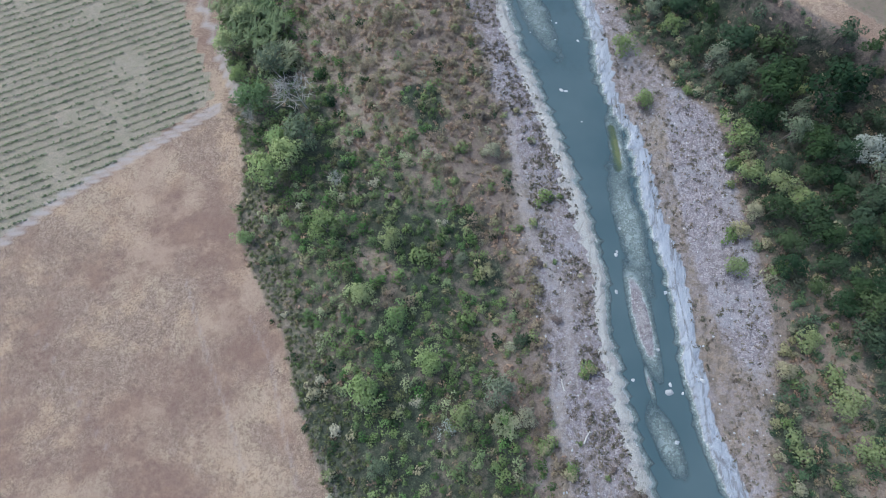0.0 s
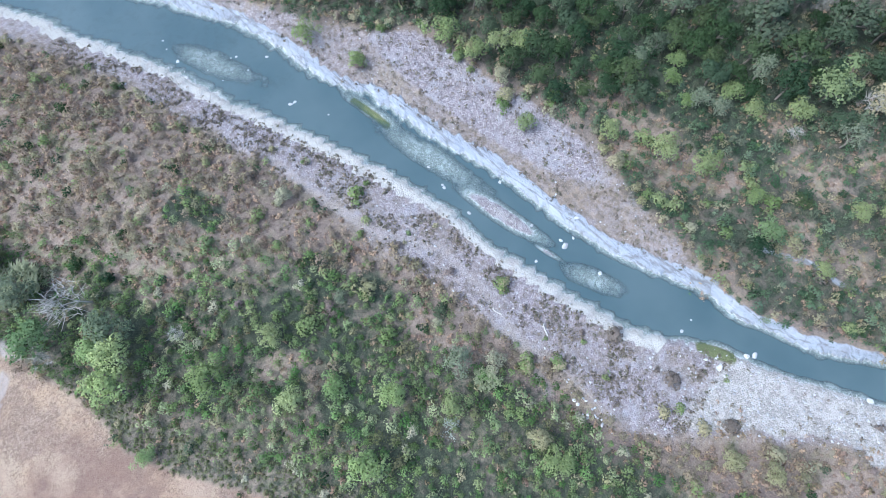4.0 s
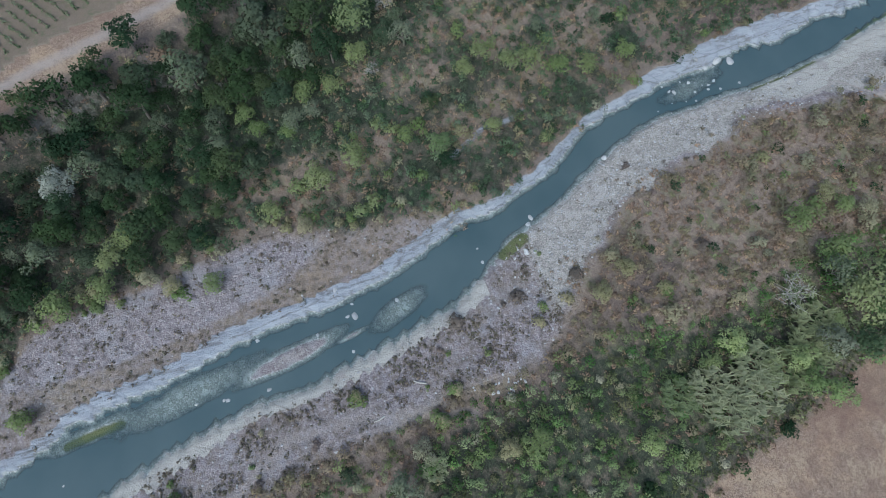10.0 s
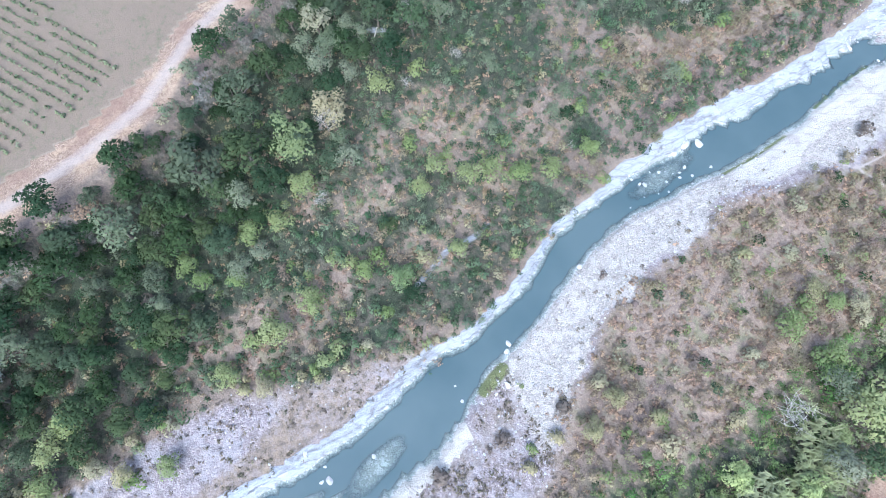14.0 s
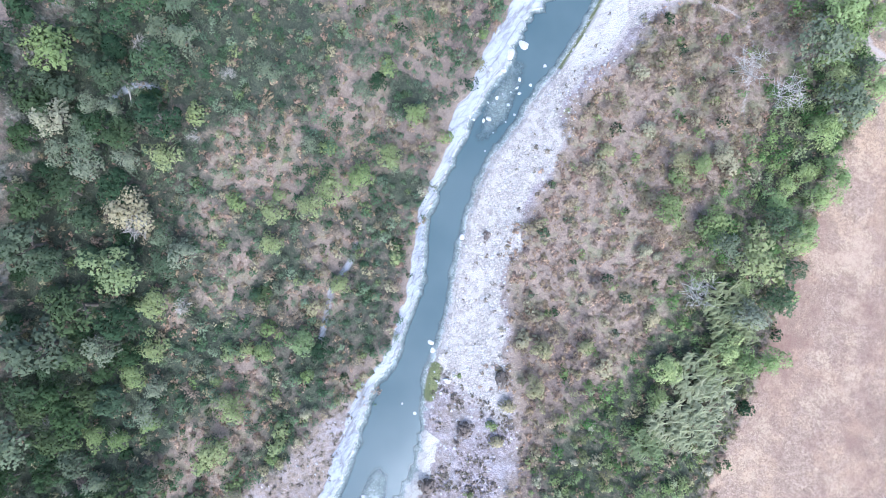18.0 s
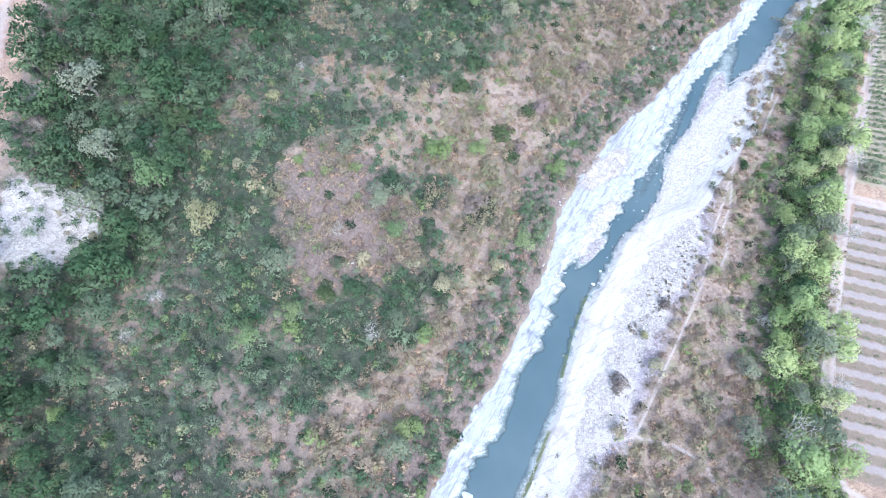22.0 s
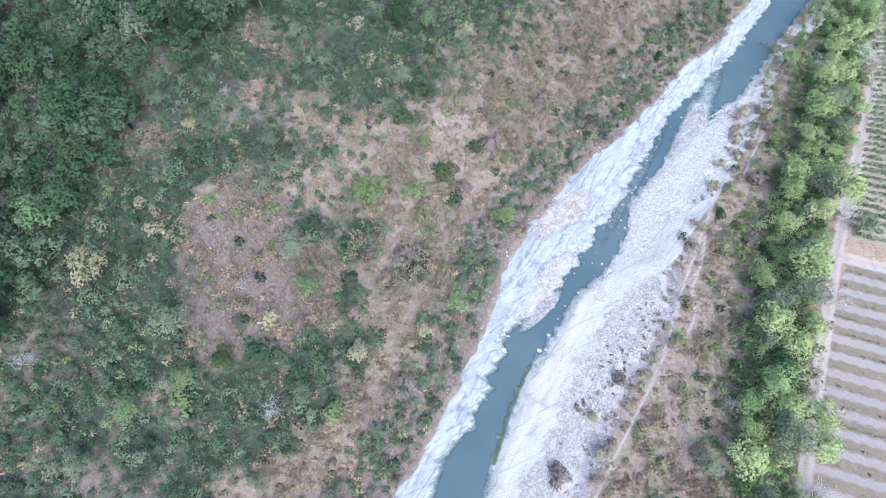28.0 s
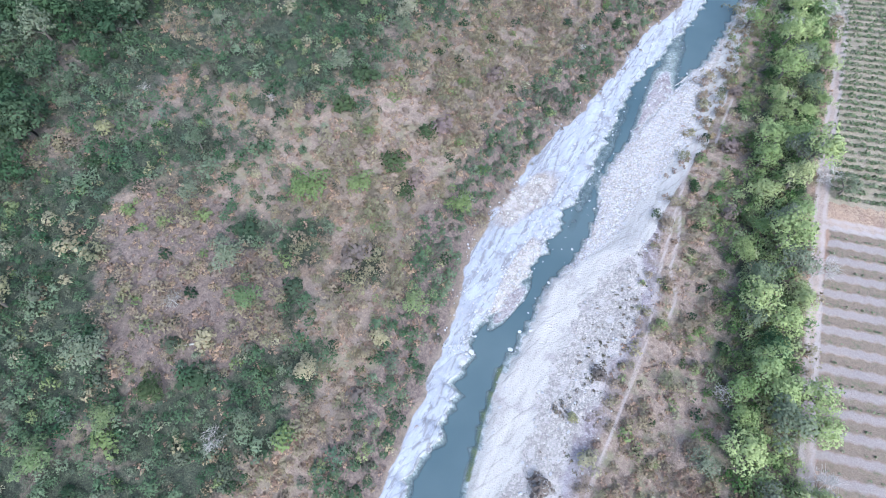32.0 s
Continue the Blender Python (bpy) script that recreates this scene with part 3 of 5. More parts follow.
CREAM = leaf_material("cream_blossom_leaves", [(0.0, (0.40, 0.385, 0.27)), (0.5, (0.48, 0.45, 0.34)), (1.0, (0.34, 0.34, 0.22))])
DRY = leaf_material("dry_scrub", [(0.0, (0.376, 0.264, 0.183)), (0.3, (0.262, 0.187, 0.146)), (0.6, (0.433, 0.311, 0.212)), (0.8, (0.273, 0.228, 0.133)), (1.0, (0.32, 0.222, 0.171))])
WHITE = leaf_material("white_leaves", [(0.0, (0.36, 0.38, 0.32)), (0.5, (0.44, 0.46, 0.40)), (1.0, (0.30, 0.34, 0.28))])
OLIVE = leaf_material("olive_leaves", [(0.0, (0.164, 0.140, 0.117)), (0.5, (0.210, 0.175, 0.147)), (1.0, (0.255, 0.194, 0.177))])
YELLOW = leaf_material("yellowing_leaves", [(0.0, (0.282, 0.277, 0.147)), (0.5, (0.349, 0.312, 0.190)), (1.0, (0.309, 0.306, 0.208))])
REED = leaf_material("reed_blades", [(0.0, (0.227, 0.264, 0.126)), (0.5, (0.353, 0.361, 0.227)), (1.0, (0.202, 0.246, 0.126))])
VINE = leaf_material("vine_leaves", [(0.0, (0.13, 0.17, 0.09)), (0.5, (0.18, 0.22, 0.12)), (1.0, (0.24, 0.26, 0.165))])
BELT = leaf_material("light_belt_leaves", [(0.0, (0.194, 0.271, 0.109)), (0.3, (0.283, 0.35, 0.143)), (0.6, (0.366, 0.423, 0.187)), (0.8, (0.246, 0.33, 0.14)), (1.0, (0.395, 0.414, 0.207))])
POPLAR = leaf_material("pale_wood_leaves", [(0.0, (0.048, 0.086, 0.047)), (0.2, (0.082, 0.128, 0.061)), (0.4, (0.06, 0.108, 0.052)), (0.55, (0.121, 0.162, 0.089)), (0.7, (0.076, 0.121, 0.065)), (0.85, (0.14, 0.176, 0.114)), (1.0, (0.066, 0.111, 0.052))])
HEM_LEAF = leaf_material("hem_bush_leaves", [(0.0, (0.120, 0.150, 0.062)), (0.4, (0.165, 0.180, 0.085)), (0.7, (0.140, 0.165, 0.070)), (1.0, (0.205, 0.205, 0.110))])
TWIGGY = leaf_material("twiggy_brown_leaves", [(0.0, (0.158, 0.131, 0.108)), (0.3, (0.2, 0.168, 0.127)), (0.5, (0.142, 0.137, 0.094)), (0.75, (0.226, 0.184, 0.149)), (1.0, (0.168, 0.158, 0.105))])
BARK = bark_material("grey_bark", (0.12, 0.10, 0.08), (0.24, 0.21, 0.18))
DEADWOOD = bark_material("bleached_dead_wood", (0.36, 0.335, 0.295), (0.54, 0.51, 0.455))
ROCK = rock_material("pale_river_stone", (0.36, 0.355, 0.345), (0.50, 0.495, 0.485), (0.27, 0.265, 0.255))
COBBLE = rock_material("river_cobbles", (0.28, 0.274, 0.27), (0.46, 0.454, 0.446), (0.22, 0.213, 0.21))


# ================= mesh tools =================
def mesh_from(name, verts, faces, mat, tint=None, soft=False, normals=None):
    """A mesh from arrays; faces all have the same number of corners."""
    verts, faces = np.asarray(verts, np.float32), np.asarray(faces, np.int32)
    me = bpy.data.meshes.new(name)
    count, corners = faces.shape
    me.vertices.add(len(verts))
    me.vertices.foreach_set("co", verts.ravel())
    me.loops.add(count * corners)
    me.loops.foreach_set("vertex_index", faces.ravel())
    me.polygons.add(count)
    me.polygons.foreach_set("loop_start", np.arange(0, count * corners, corners, dtype=np.int32))
    if soft or normals is not None:
        me.polygons.foreach_set("use_smooth", np.ones(count, bool))
    me.update(calc_edges=True)
    if tint is not None:
        me.attributes.new("tint", "FLOAT", "POINT").data.foreach_set("value", np.asarray(tint, np.float32))
    if normals is not None:
        me.normals_split_custom_set_from_vertices(np.asarray(normals, np.float32))
    me.materials.append(mat)
    return me


def part(name, me, parent, label=""):
    ob = new(name, me)
    ob.parent = parent
    return tagged(ob, label)


def leaf_cloud(lobes, count, size, seed, flat=0.45, stretch=1.0, corners=4):
    """Leaves on the skin and in the body of some lobes (x, y, z, rx, rz): uneven and full of gaps. Their normals follow the mass of the crown."""
    r = np.random.default_rng(seed)
    lobes = np.array(lobes, float)
    pick = r.choice(len(lobes), count, p=(lobes[:, 3] ** 2) / (lobes[:, 3] ** 2).sum())
    d = r.normal(size=(count, 3))
    d[:, 2] = np.abs(d[:, 2]) * 1.1 - 0.25
    d /= np.linalg.norm(d, axis=1)[:, None]
    deep = 1 - 0.45 * r.random(count) ** 2
    at = lobes[pick, :3] + d * lobes[pick][:, [3, 3, 4]] * deep[:, None]
    up = d * (1 - flat) + np.array([0, 0, flat]) + 0.45 * r.normal(size=(count, 3))
    up /= np.linalg.norm(up, axis=1)[:, None]
    side = np.cross(up, r.normal(size=(count, 3)))
    side /= np.linalg.norm(side, axis=1)[:, None] + 1e-9
    ahead = np.cross(up, side)
    s = size * (0.6 + 0.8 * r.random(count))[:, None]
    a, b = side * s * 0.5, ahead * s * 0.5 * stretch
    mass = at - (lobes[:, :3] * (lobes[:, 3] ** 2)[:, None]).sum(0) / (lobes[:, 3] ** 2).sum()
    mass /= np.linalg.norm(mass, axis=1)[:, None] + 1e-9
    way = 0.5 * d + 0.3 * mass + 0.25 * up + np.array([0, 0, 0.3])
    way /= np.linalg.norm(way, axis=1)[:, None]
    if corners == 3:
        verts = np.stack([at - a - b * 0.6, at + a - b * 0.6, at + b * 1.1], 1)
    else:
        verts = np.stack([at - a, at - b * 0.9 + up * s * 0.08, at + a, at + b * 1.1], 1)
    face = np.cross(verts[:, 1] - verts[:, 0], verts[:, 2] - verts[:, 0])
    turned = (face * way).sum(1) < 0
    verts[turned] = verts[turned][:, ::-1]
    verts = verts.reshape(-1, 3)
    verts[:, 2] = np.maximum(verts[:, 2], 0.02)
    return verts, np.arange(count * corners).reshape(-1, corners), np.repeat(way, corners, 0)


def limb(a, b, ra, rb, sides=5):
    """A tapered length of wood."""
    a, b = np.array(a, float), np.array(b, float)
    d = (b - a) / (np.linalg.norm(b - a) + 1e-9)
    u = np.cross(d, (0.3, 0.9, 0.1))
    u /= np.linalg.norm(u)
    v = np.cross(d, u)
    ang = np.linspace(0, 2 * np.pi, sides, endpoint=False)
    ring = np.cos(ang)[:, None] * u + np.sin(ang)[:, None] * v
    verts = np.concatenate([a + ring * ra, b + ring * rb])
    k = np.arange(sides)
    return verts, np.stack([k, (k + 1) % sides, (k + 1) % sides + sides, k + sides], 1)


def merged(pieces):
    verts, faces, at = [], [], 0
    for v, f in pieces:
        verts.append(v)
        faces.append(f + at)
        at += len(v)
    return np.concatenate(verts), np.concatenate(faces)


def branching(seed, height, spread, thick, levels=3, forks=3, lean=0.0):
    """Trunk and limbs as tapered lengths; returns the pieces and the tips."""
    r = np.random.default_rng(seed)
    pieces, tips = [], []

    def grow(at, way, length, rad, level):
        bend = at + way * length * 0.5 + r.normal(size=3) * length * 0.06
        end = bend + (way + r.normal(size=3) * 0.15) * length * 0.5
        pieces.append(limb(at, bend, rad, rad * 0.8, 5 if level < 2 else 3))
        pieces.append(limb(bend, end, rad * 0.8, rad * 0.55, 5 if level < 2 else 3))
        if level == levels:
            tips.append(end)
            return
        turn = r.random() * 6.28
        for k in range(forks + (level == 0)):
            ang = turn + 6.28 * k / (forks + (level == 0)) + r.normal() * 0.3
            out = np.array([math.cos(ang), math.sin(ang), 0]) * spread * (0.7 + 0.6 * r.random())
            new_way = way * 0.8 + out
            new_way /= np.linalg.norm(new_way)
            grow(bend + (end - bend) * (0.3 + 0.7 * r.random()), new_way, length * (0.55 + 0.2 * r.random()), rad * 0.55, level + 1)

    grow(np.array([0, 0, -0.3]), np.array([lean, 0.2 * lean, 1.0]), height * 0.45, thick, 0)
    return merged(pieces), np.array(tips)


def strewn(name, shapes, xy, size, mat, label, category, squash=None, sink=0.0, wood_faces=0):
    """Many plants or stones that nobody could count, joined into one mesh of kind stuff."""
    x, y = xy[:, 0], xy[:, 1]
    z = height(x, y) - sink * size
    r = np.random.default_rng(len(x) + 11)
    turn, pick, tint = r.random(len(x)) * 6.283, r.integers(0, len(shapes), len(x)), (2.2 * cloudy(x, y, 18, 91) + 0.75 * r.random(len(x))) % 1.0
    tall = size * (0.75 + 0.5 * r.random(len(x)) if squash is None else squash)
    allv, allf, allt, woody, at = [], [], [], [], 0
    alln = []
    for k, (sv, sf, *sn) in enumerate(shapes):
        m = np.flatnonzero(pick == k)
        if not len(m):
            continue
        c, s = np.cos(turn[m])[:, None], np.sin(turn[m])[:, None]
        v = np.stack([x[m, None] + size[m, None] * (c * sv[:, 0] - s * sv[:, 1]), y[m, None] + size[m, None] * (s * sv[:, 0] + c * sv[:, 1]),
                      z[m, None] + tall[m, None] * sv[:, 2]], -1).reshape(-1, 3)
        woody.append(np.tile(np.arange(len(sf)) < wood_faces, len(m)))
        f = (sf[None] + (np.arange(len(m)) * len(sv))[:, None, None] + at).reshape(-1, sf.shape[1])
        if sn:
            q = sn[0]
            alln.append(np.stack([c * q[:, 0] - s * q[:, 1], s * q[:, 0] + c * q[:, 1], np.repeat(q[None, :, 2], len(m), 0)], -1).reshape(-1, 3))
        allv.append(v), allf.append(f), allt.append(np.repeat(tint[m], len(sv)))
        at += len(v)
    me = mesh_from(name, np.concatenate(allv), np.concatenate(allf), mat, np.concatenate(allt), normals=np.concatenate(alln) if alln else None)
    if wood_faces:
        me.materials.append(BARK)
        me.polygons.foreach_set("material_index", np.concatenate(woody).astype(np.int32))
    return tagged(new(name, me), label, category, kind="stuff")


# ================= the ground: one sheet out to the horizon =================
gx = np.concatenate([[-2600, -1500, -800, -450, -300, -220], np.arange(-165, -60, 2.5), np.arange(-60, 16, 1.2), np.arange(16, 106, 0.52), np.arange(106, 200, 1.5), np.arange(200, 310, 3.0), [340, 420, 600, 1000, 1700, 2600]])
gy = np.concatenate([[-2600, -1600, -900, -600, -460, -390], np.arange(-345, -305, 1.5), np.arange(-305, 122, 0.85), np.arange(122, 180, 2.0), [200, 240, 320, 500, 900, 1600, 2600]])
GX, GY = np.meshgrid(gx, gy)
px_, py_ = GX.ravel(), GY.ravel()
hz = height(px_, py_)
nx_, ny_ = len(gx), len(gy)
k = (np.arange(ny_ - 1)[:, None] * nx_ + np.arange(nx_ - 1)[None]).ravel()
me = mesh_from("ground", np.stack([px_, py_, hz], 1), np.stack([k, k + 1, k + 1 + nx_, k + nx_], 1), GROUND, soft=True)

(ww, we), sw, se, fe, sc = waterlines(px_, py_), shore_west(py_) + 7 * (cloudy(px_, py_, 8, 26) - 0.5), shore_east(py_) + 5 * (cloudy(px_, py_, 9, 25) - 0.5), field_edge(py_), scarp(py_)
dw, de = ww - px_, px_ - we
patchy = cloudy(px_, py_, 16, 31)
patch2 = cloudy(px_, py_, 34, 37)
on_west, on_east = px_ < ww, px_ > we
south = smooth((-60 - py_) / 60)
edge = lambda d, soft=3.0: smooth(0.5 + d / (2 * soft))  # 1 where d is well above 0

VINES_NORTH = [(-59, 81), (-73, 113), (-120, 220), (-330, 140), (-190, -20), (-104, 43)]
VINES_SOUTH = [(20, -158), (32, -190), (34, -212), (36, -230), (-160, -290), (-160, -222)]
VINES_FAR = [(38, -236), (41, -262), (47, -301), (58, -342), (-120, -420), (-160, -302)]
plateau_in = px_ - sc
LANES_WEST = [[(-58, 78), (-76, 65), (-91, 54), (-104, 41), (-140, 5)], [(-53, 80), (-61, 98), (-68, 113), (-90, 165)],
              [(16, -153), (22, -157), (28, -172), (31.5, -190), (34.5, -208), (38, -228), (41, -250), (44, -280), (47, -302), (56, -342)],
              [(38, -230), (25, -234), (-40, -255), (-160, -296)], [(22, -155), (8, -156), (-30, -166), (-120, -192)]]
FOOTPATHS = [[(66, -122), (68, -134), (63, -139), (59.7, -142.3), (60, -159), (60.6, -185), (64, -204), (66.6, -226), (68, -245)], [(59.7, -142.3), (52, -145), (45.4, -145.6), (40, -140), (34, -126)], [(59.7, -142.3), (64, -145), (68.2, -145.9)],
             [(18, 70), (20, 55), (24, 40), (26, 22), (24, 5), (27, -8), (26, -24), (33, -40), (45, -52)], [(22, 36), (28, 30), (30, 12), (31, -10)], [(58.4, -193.7), (59, -199.1), (62.2, -204.8), (62.9, -212.4), (66.2, -224.2), (68.5, -232)], [(63.9, -242.6), (64.5, -259.1)]]
FIELD_MARKS = [[(-58.9, 31.7), (-51.2, 13.8), (-46.2, 4.3), (-41, -8)], [(-43.7, 23.9), (-37.6, 13.9), (-33.7, -0.2), (-29, -12)], [(-32, 6.7), (-26.4, -2.4), (-20.9, -13.4)], [(-90, 20), (-70, -4)]]
PLATEAU_LANE = [(122, 84), (130, 62), (135, 42), (139, 28), (146, 12), (160, -4), (167, -17), (177, -32), (182, -42), (189, -58), (198, -70), (208, -82), (217, -90), (234, -109), (256, -131), (300, -170)]



def scar(x, y):
    """White bare slips below the scarp."""
    return np.maximum(edge(13 - np.hypot(x - 206, y + 104) - 5 * (cloudy(x, y, 9, 59) - 0.5), 3), edge(8 - np.hypot(x - 191, y + 70) - 5 * (cloudy(x, y, 9, 59) - 0.5), 3))


lanes = np.minimum.reduce([way_off(px_, py_, p) for p in LANES_WEST])
steps = np.minimum.reduce([way_off(px_, py_, p) for p in FOOTPATHS])
upper = way_off(px_, py_, PLATEAU_LANE)
marks = np.minimum.reduce([way_off(px_, py_, p) for p in FIELD_MARKS])
masks = {}
masks["field"] = np.maximum(edge(fe - px_, 2.5), edge(plateau_in - 2, 3))
vn, vs, vf = (within(px_, py_, p) for p in (VINES_NORTH, VINES_SOUTH, VINES_FAR))
masks["worked"] = (vn | vf | ((plateau_in > 14) & (upper > 3))).astype(float)
# bands of worked and resting soil between the southern vine rows
ROW_TURN = radians(18.0)
across = -px_ * math.sin(ROW_TURN) + py_ * math.cos(ROW_TURN)
band = (across / 4.1) % 1.0
masks["tilled"] = np.maximum(vs * edge(0.29 - np.abs(band - 0.5), 0.08), 0.85 * ((plateau_in > 14) & (upper > 3)))
masks["pale"] = vs * edge(np.abs(band - 0.5) - 0.29, 0.08)
ruts = np.abs(lanes - 0.95)
masks["path"] = np.maximum.reduce([edge(1.1 - lanes, 0.8) * 0.55, edge(0.5 - ruts, 0.5) * 0.9, edge(0.3 - steps, 0.35) * np.where(py_ > -60, 0.55, 0.95), edge(0.9 - marks, 0.9) * 0.42, edge(1.6 - way_off(px_, py_, TRODDEN), 1.6) * 0.5, edge(2.0 - upper, 1.2) * 0.62])
bare_spots = patches(px_, py_, BARE_SLOPE + BARE_SOUTH + BARE_TERRACE + STRAW_TERRACE, 2.5)
bramble = patches(px_, py_, BRAMBLE_NORTH + BRAMBLE_SOUTH, 2.5)
mauve = patches(px_, py_, MAUVE_SPOTS, 2.0)
ledge_e = np.where(py_ > -25, 2.4 + 2.4 * patchy, np.maximum((se - we) - 1.0, 2.0))
FAULTS = [[(81, -27), (82.4, -30.3), (85.8, -37.7), (86.3, -45.7), (88, -50)], [(150, -43), (148, -49), (143, -52)]]
fault = np.minimum.reduce([way_off(px_, py_, p) for p in FAULTS])
slip = edge(plateau_in + 9, 3) * edge(-1 - plateau_in, 2) * (-0.15 + 1.0 * cloudy(px_, py_, 24, 47)) * (py_ > -170) * edge(70 - py_, 8)
slip = np.maximum(slip, edge(-1 - plateau_in, 2) * scar(px_, py_) * (0.7 + 0.4 * patchy))
lipx = lip_line(py_)
south_bar = on_west * edge(px_ - lipx + 1.2, 0.7)
lip_width = np.where(py_ > -24, 2.6 + 3.4 * cloudy(px_, py_, 15, 43) * (0.5 + 0.5 * edge(14 - np.abs(py_ - 50), 8)), np.where(py_ < -100, 4.0 + 7.0 * cloudy(px_, py_, 14, 44), 0.0))
clay_from = np.where(px_ > lipx, -9.0, np.minimum(dw, np.maximum(lipx - px_, 0) + 3.0))
masks["lip"] = on_west * (1 - edge(px_ - lipx - 0.3, 0.5)) * edge(lip_width - clay_from, 0.5) * np.where((py_ < -24) & (py_ > -128), smooth((-100 - py_) / 28), 1.0)
shelf_stones = np.maximum(edge(1 - np.hypot((px_ - 89.5 + 0.05 * (py_ + 185)) / 3.0, (py_ + 186) / 12), 0.3), edge(1 - np.hypot((px_ - 96.5 - 0.25 * (py_ + 207)) / 3.6, (py_ + 208) / 13) - 0.9 * (cloudy(px_, py_, 6, 29) - 0.5), 0.5) * 0.75) * on_east
masks["marl"] = np.maximum.reduce([on_east * edge(ledge_e - de, 0.8) * (1 - 0.9 * shelf_stones), edge(1.0 - fault, 0.8) * (0.4 + 0.4 * patchy)])
bar_e = on_east & (py_ > -45)
lens = edge(1.0 - np.hypot((px_ - 67 + (py_ - 55) * 0.08) / 8.5, (py_ - 52) / 42), 0.35)
masks["gravel"] = np.maximum.reduce([0.95 * (~on_west & ~on_east), on_west * edge(px_ - sw, 5) * (0.25 + 0.4 * patchy + 0.3 * patch2 + 0.2 * south), bar_e * edge(se - px_, 3) * np.maximum(0.25 + 0.5 * patch2, lens * 0.95)])
masks["pebble"] = np.maximum.reduce([0.95 * slip, 0.95 * south_bar, 0.8 * shelf_stones, on_west * edge(px_ - sw - 1.5 - 2.5 * patchy, 2.0) * edge(-py_ - 36, 8) * (0.8 + 0.3 * patchy) * (1 - 0.25 * south * edge(dw - 12, 3)),
                                     on_east * edge(se - px_, 2) * edge(-py_ - 165, 8) * (0.05 + 0.5 * cloudy(px_, py_, 11, 45)), 0.45 * edge(hz - 0.12, 0.1) * (~on_west) * (~on_east)])
masks["wet"] = edge(0.05 - hz, 0.08)
masks["algae"] = np.maximum.reduce([edge(1.5 - way_off(px_, py_, [(53, -31), (55.5, -37)]), 0.8), edge(0.5 - way_off(px_, py_, [(79.5, -146), (82.5, -157), (84, -168)]), 0.6),
                                    edge(0.4 - way_off(px_, py_, [(74, -112), (74.5, -122), (76, -133)]), 0.6), edge(1.0 - way_off(px_, py_, [(44.6, 76), (45.2, 70), (45.4, 64)]), 1.0)])
slope_green = edge(px_ - se - 12, 10) * edge(sc - 6 - px_, 6)
belt_w = edge(px_ - fe, 2) * edge(fe + belt(py_) - px_, 8) * edge(sw - px_ - 4, 6)
CLEARING = [(158, -136), (172, -153), (160, -165), (136, -166), (126, -157), (124, -141), (140, -128)]
FORE = [(77, 106), (78, 93), (96, 96), (110, 87), (119, 118), (94, 122)]
bank_top = smooth((-80 - py_) / 30) * edge(px_ - se, 1.5) * edge(11 - (px_ - se), 4)
bare = np.maximum(wobbly(px_, py_, CLEARING) * 1.0, south * edge(45 - (px_ - se), 20) * (1 - bank_top))
masks["heath"] = np.maximum.reduce([wobbly(px_, py_, CLEARING) * 0.75, wobbly(px_, py_, FORE) * 0.8, bank_top, on_east * edge(px_ - se, 3) * (0.3 + 0.5 * cloudy(px_, py_, 20, 57)) * (1 - 0.5 * south), edge(px_ - sw + 14, 5) * edge(sw - px_, 3) * 0.6 * (py_ > -100), 0.95 * mauve]) * (1 - 0.5 * bare_spots * (1 - wobbly(px_, py_, CLEARING)))
high_side = smooth((-50 - py_) / 40) * edge(px_ - se - 48, 14)
masks["grass"] = np.maximum(edge(px_ - fe, 2) * edge(sw - px_, 5) * (0.5 + 0.5 * patch2 + 0.3 * south), south * on_east * edge(px_ - se - 10, 3) * edge(55 - (px_ - se), 12) * (0.08 + 0.65 * cloudy(px_, py_, 24, 63)))
masks["grass"] = np.maximum(masks["grass"] * (1 - 0.6 * bramble), (0.45 + 0.4 * patchy) * bare_spots * (1 - mauve))
# green undergrowth plus painted shade under the wood, belt and thickets
masks["shaded_herb"] = np.maximum(slope_green * (0.95 * (patch2 - 0.5) / 0.5 + 0.24 + 0.45 * np.maximum(edge(px_ - wood_line(py_) + 14, 20), high_side)) * (1 - 0.55 * bare), belt_w * (0.35 + 0.55 * patch2))
masks["shaded_herb"] = np.maximum.reduce([masks["shaded_herb"], 0.85 * bramble, 0.62 * edge(px_ - se - 2, 3) * edge(sc - 2 - px_, 3) * smooth((py_ + 90) / 35)]) * (1 - 0.6 * bare_spots)
for name, value in masks.items():
    me.attributes.new(name, "FLOAT", "POINT").data.foreach_set("value", np.asarray(value, np.float32))
tagged(new("ground", me), "dry river valley floor with gravel banks, pale marl ledges, scrub soil and fields", "ground", kind="structure")

# ================= the river =================
wy = np.arange(-400, 200, 1.0)
wu = np.linspace(0, 1, 61)
WX = (water_west(wy) - 4)[:, None] * (1 - wu) + (water_east(wy) + 4)[:, None] * wu
WY = np.repeat(wy[:, None], 61, 1)
k = (np.arange(len(wy) - 1)[:, None] * 61 + np.arange(60)[None]).ravel()
me = mesh_from("river", np.stack([WX.ravel(), WY.ravel(), np.zeros(WX.size)], 1), np.stack([k, k + 1, k + 62, k + 61], 1), WATER, soft=True)
me.attributes.new("deep", "FLOAT", "POINT").data.foreach_set("value", (-height(WX.ravel(), WY.ravel())).astype(np.float32))
tagged(new("water", me), "turbid grey-teal river flowing between pale banks", "river", kind="structure")


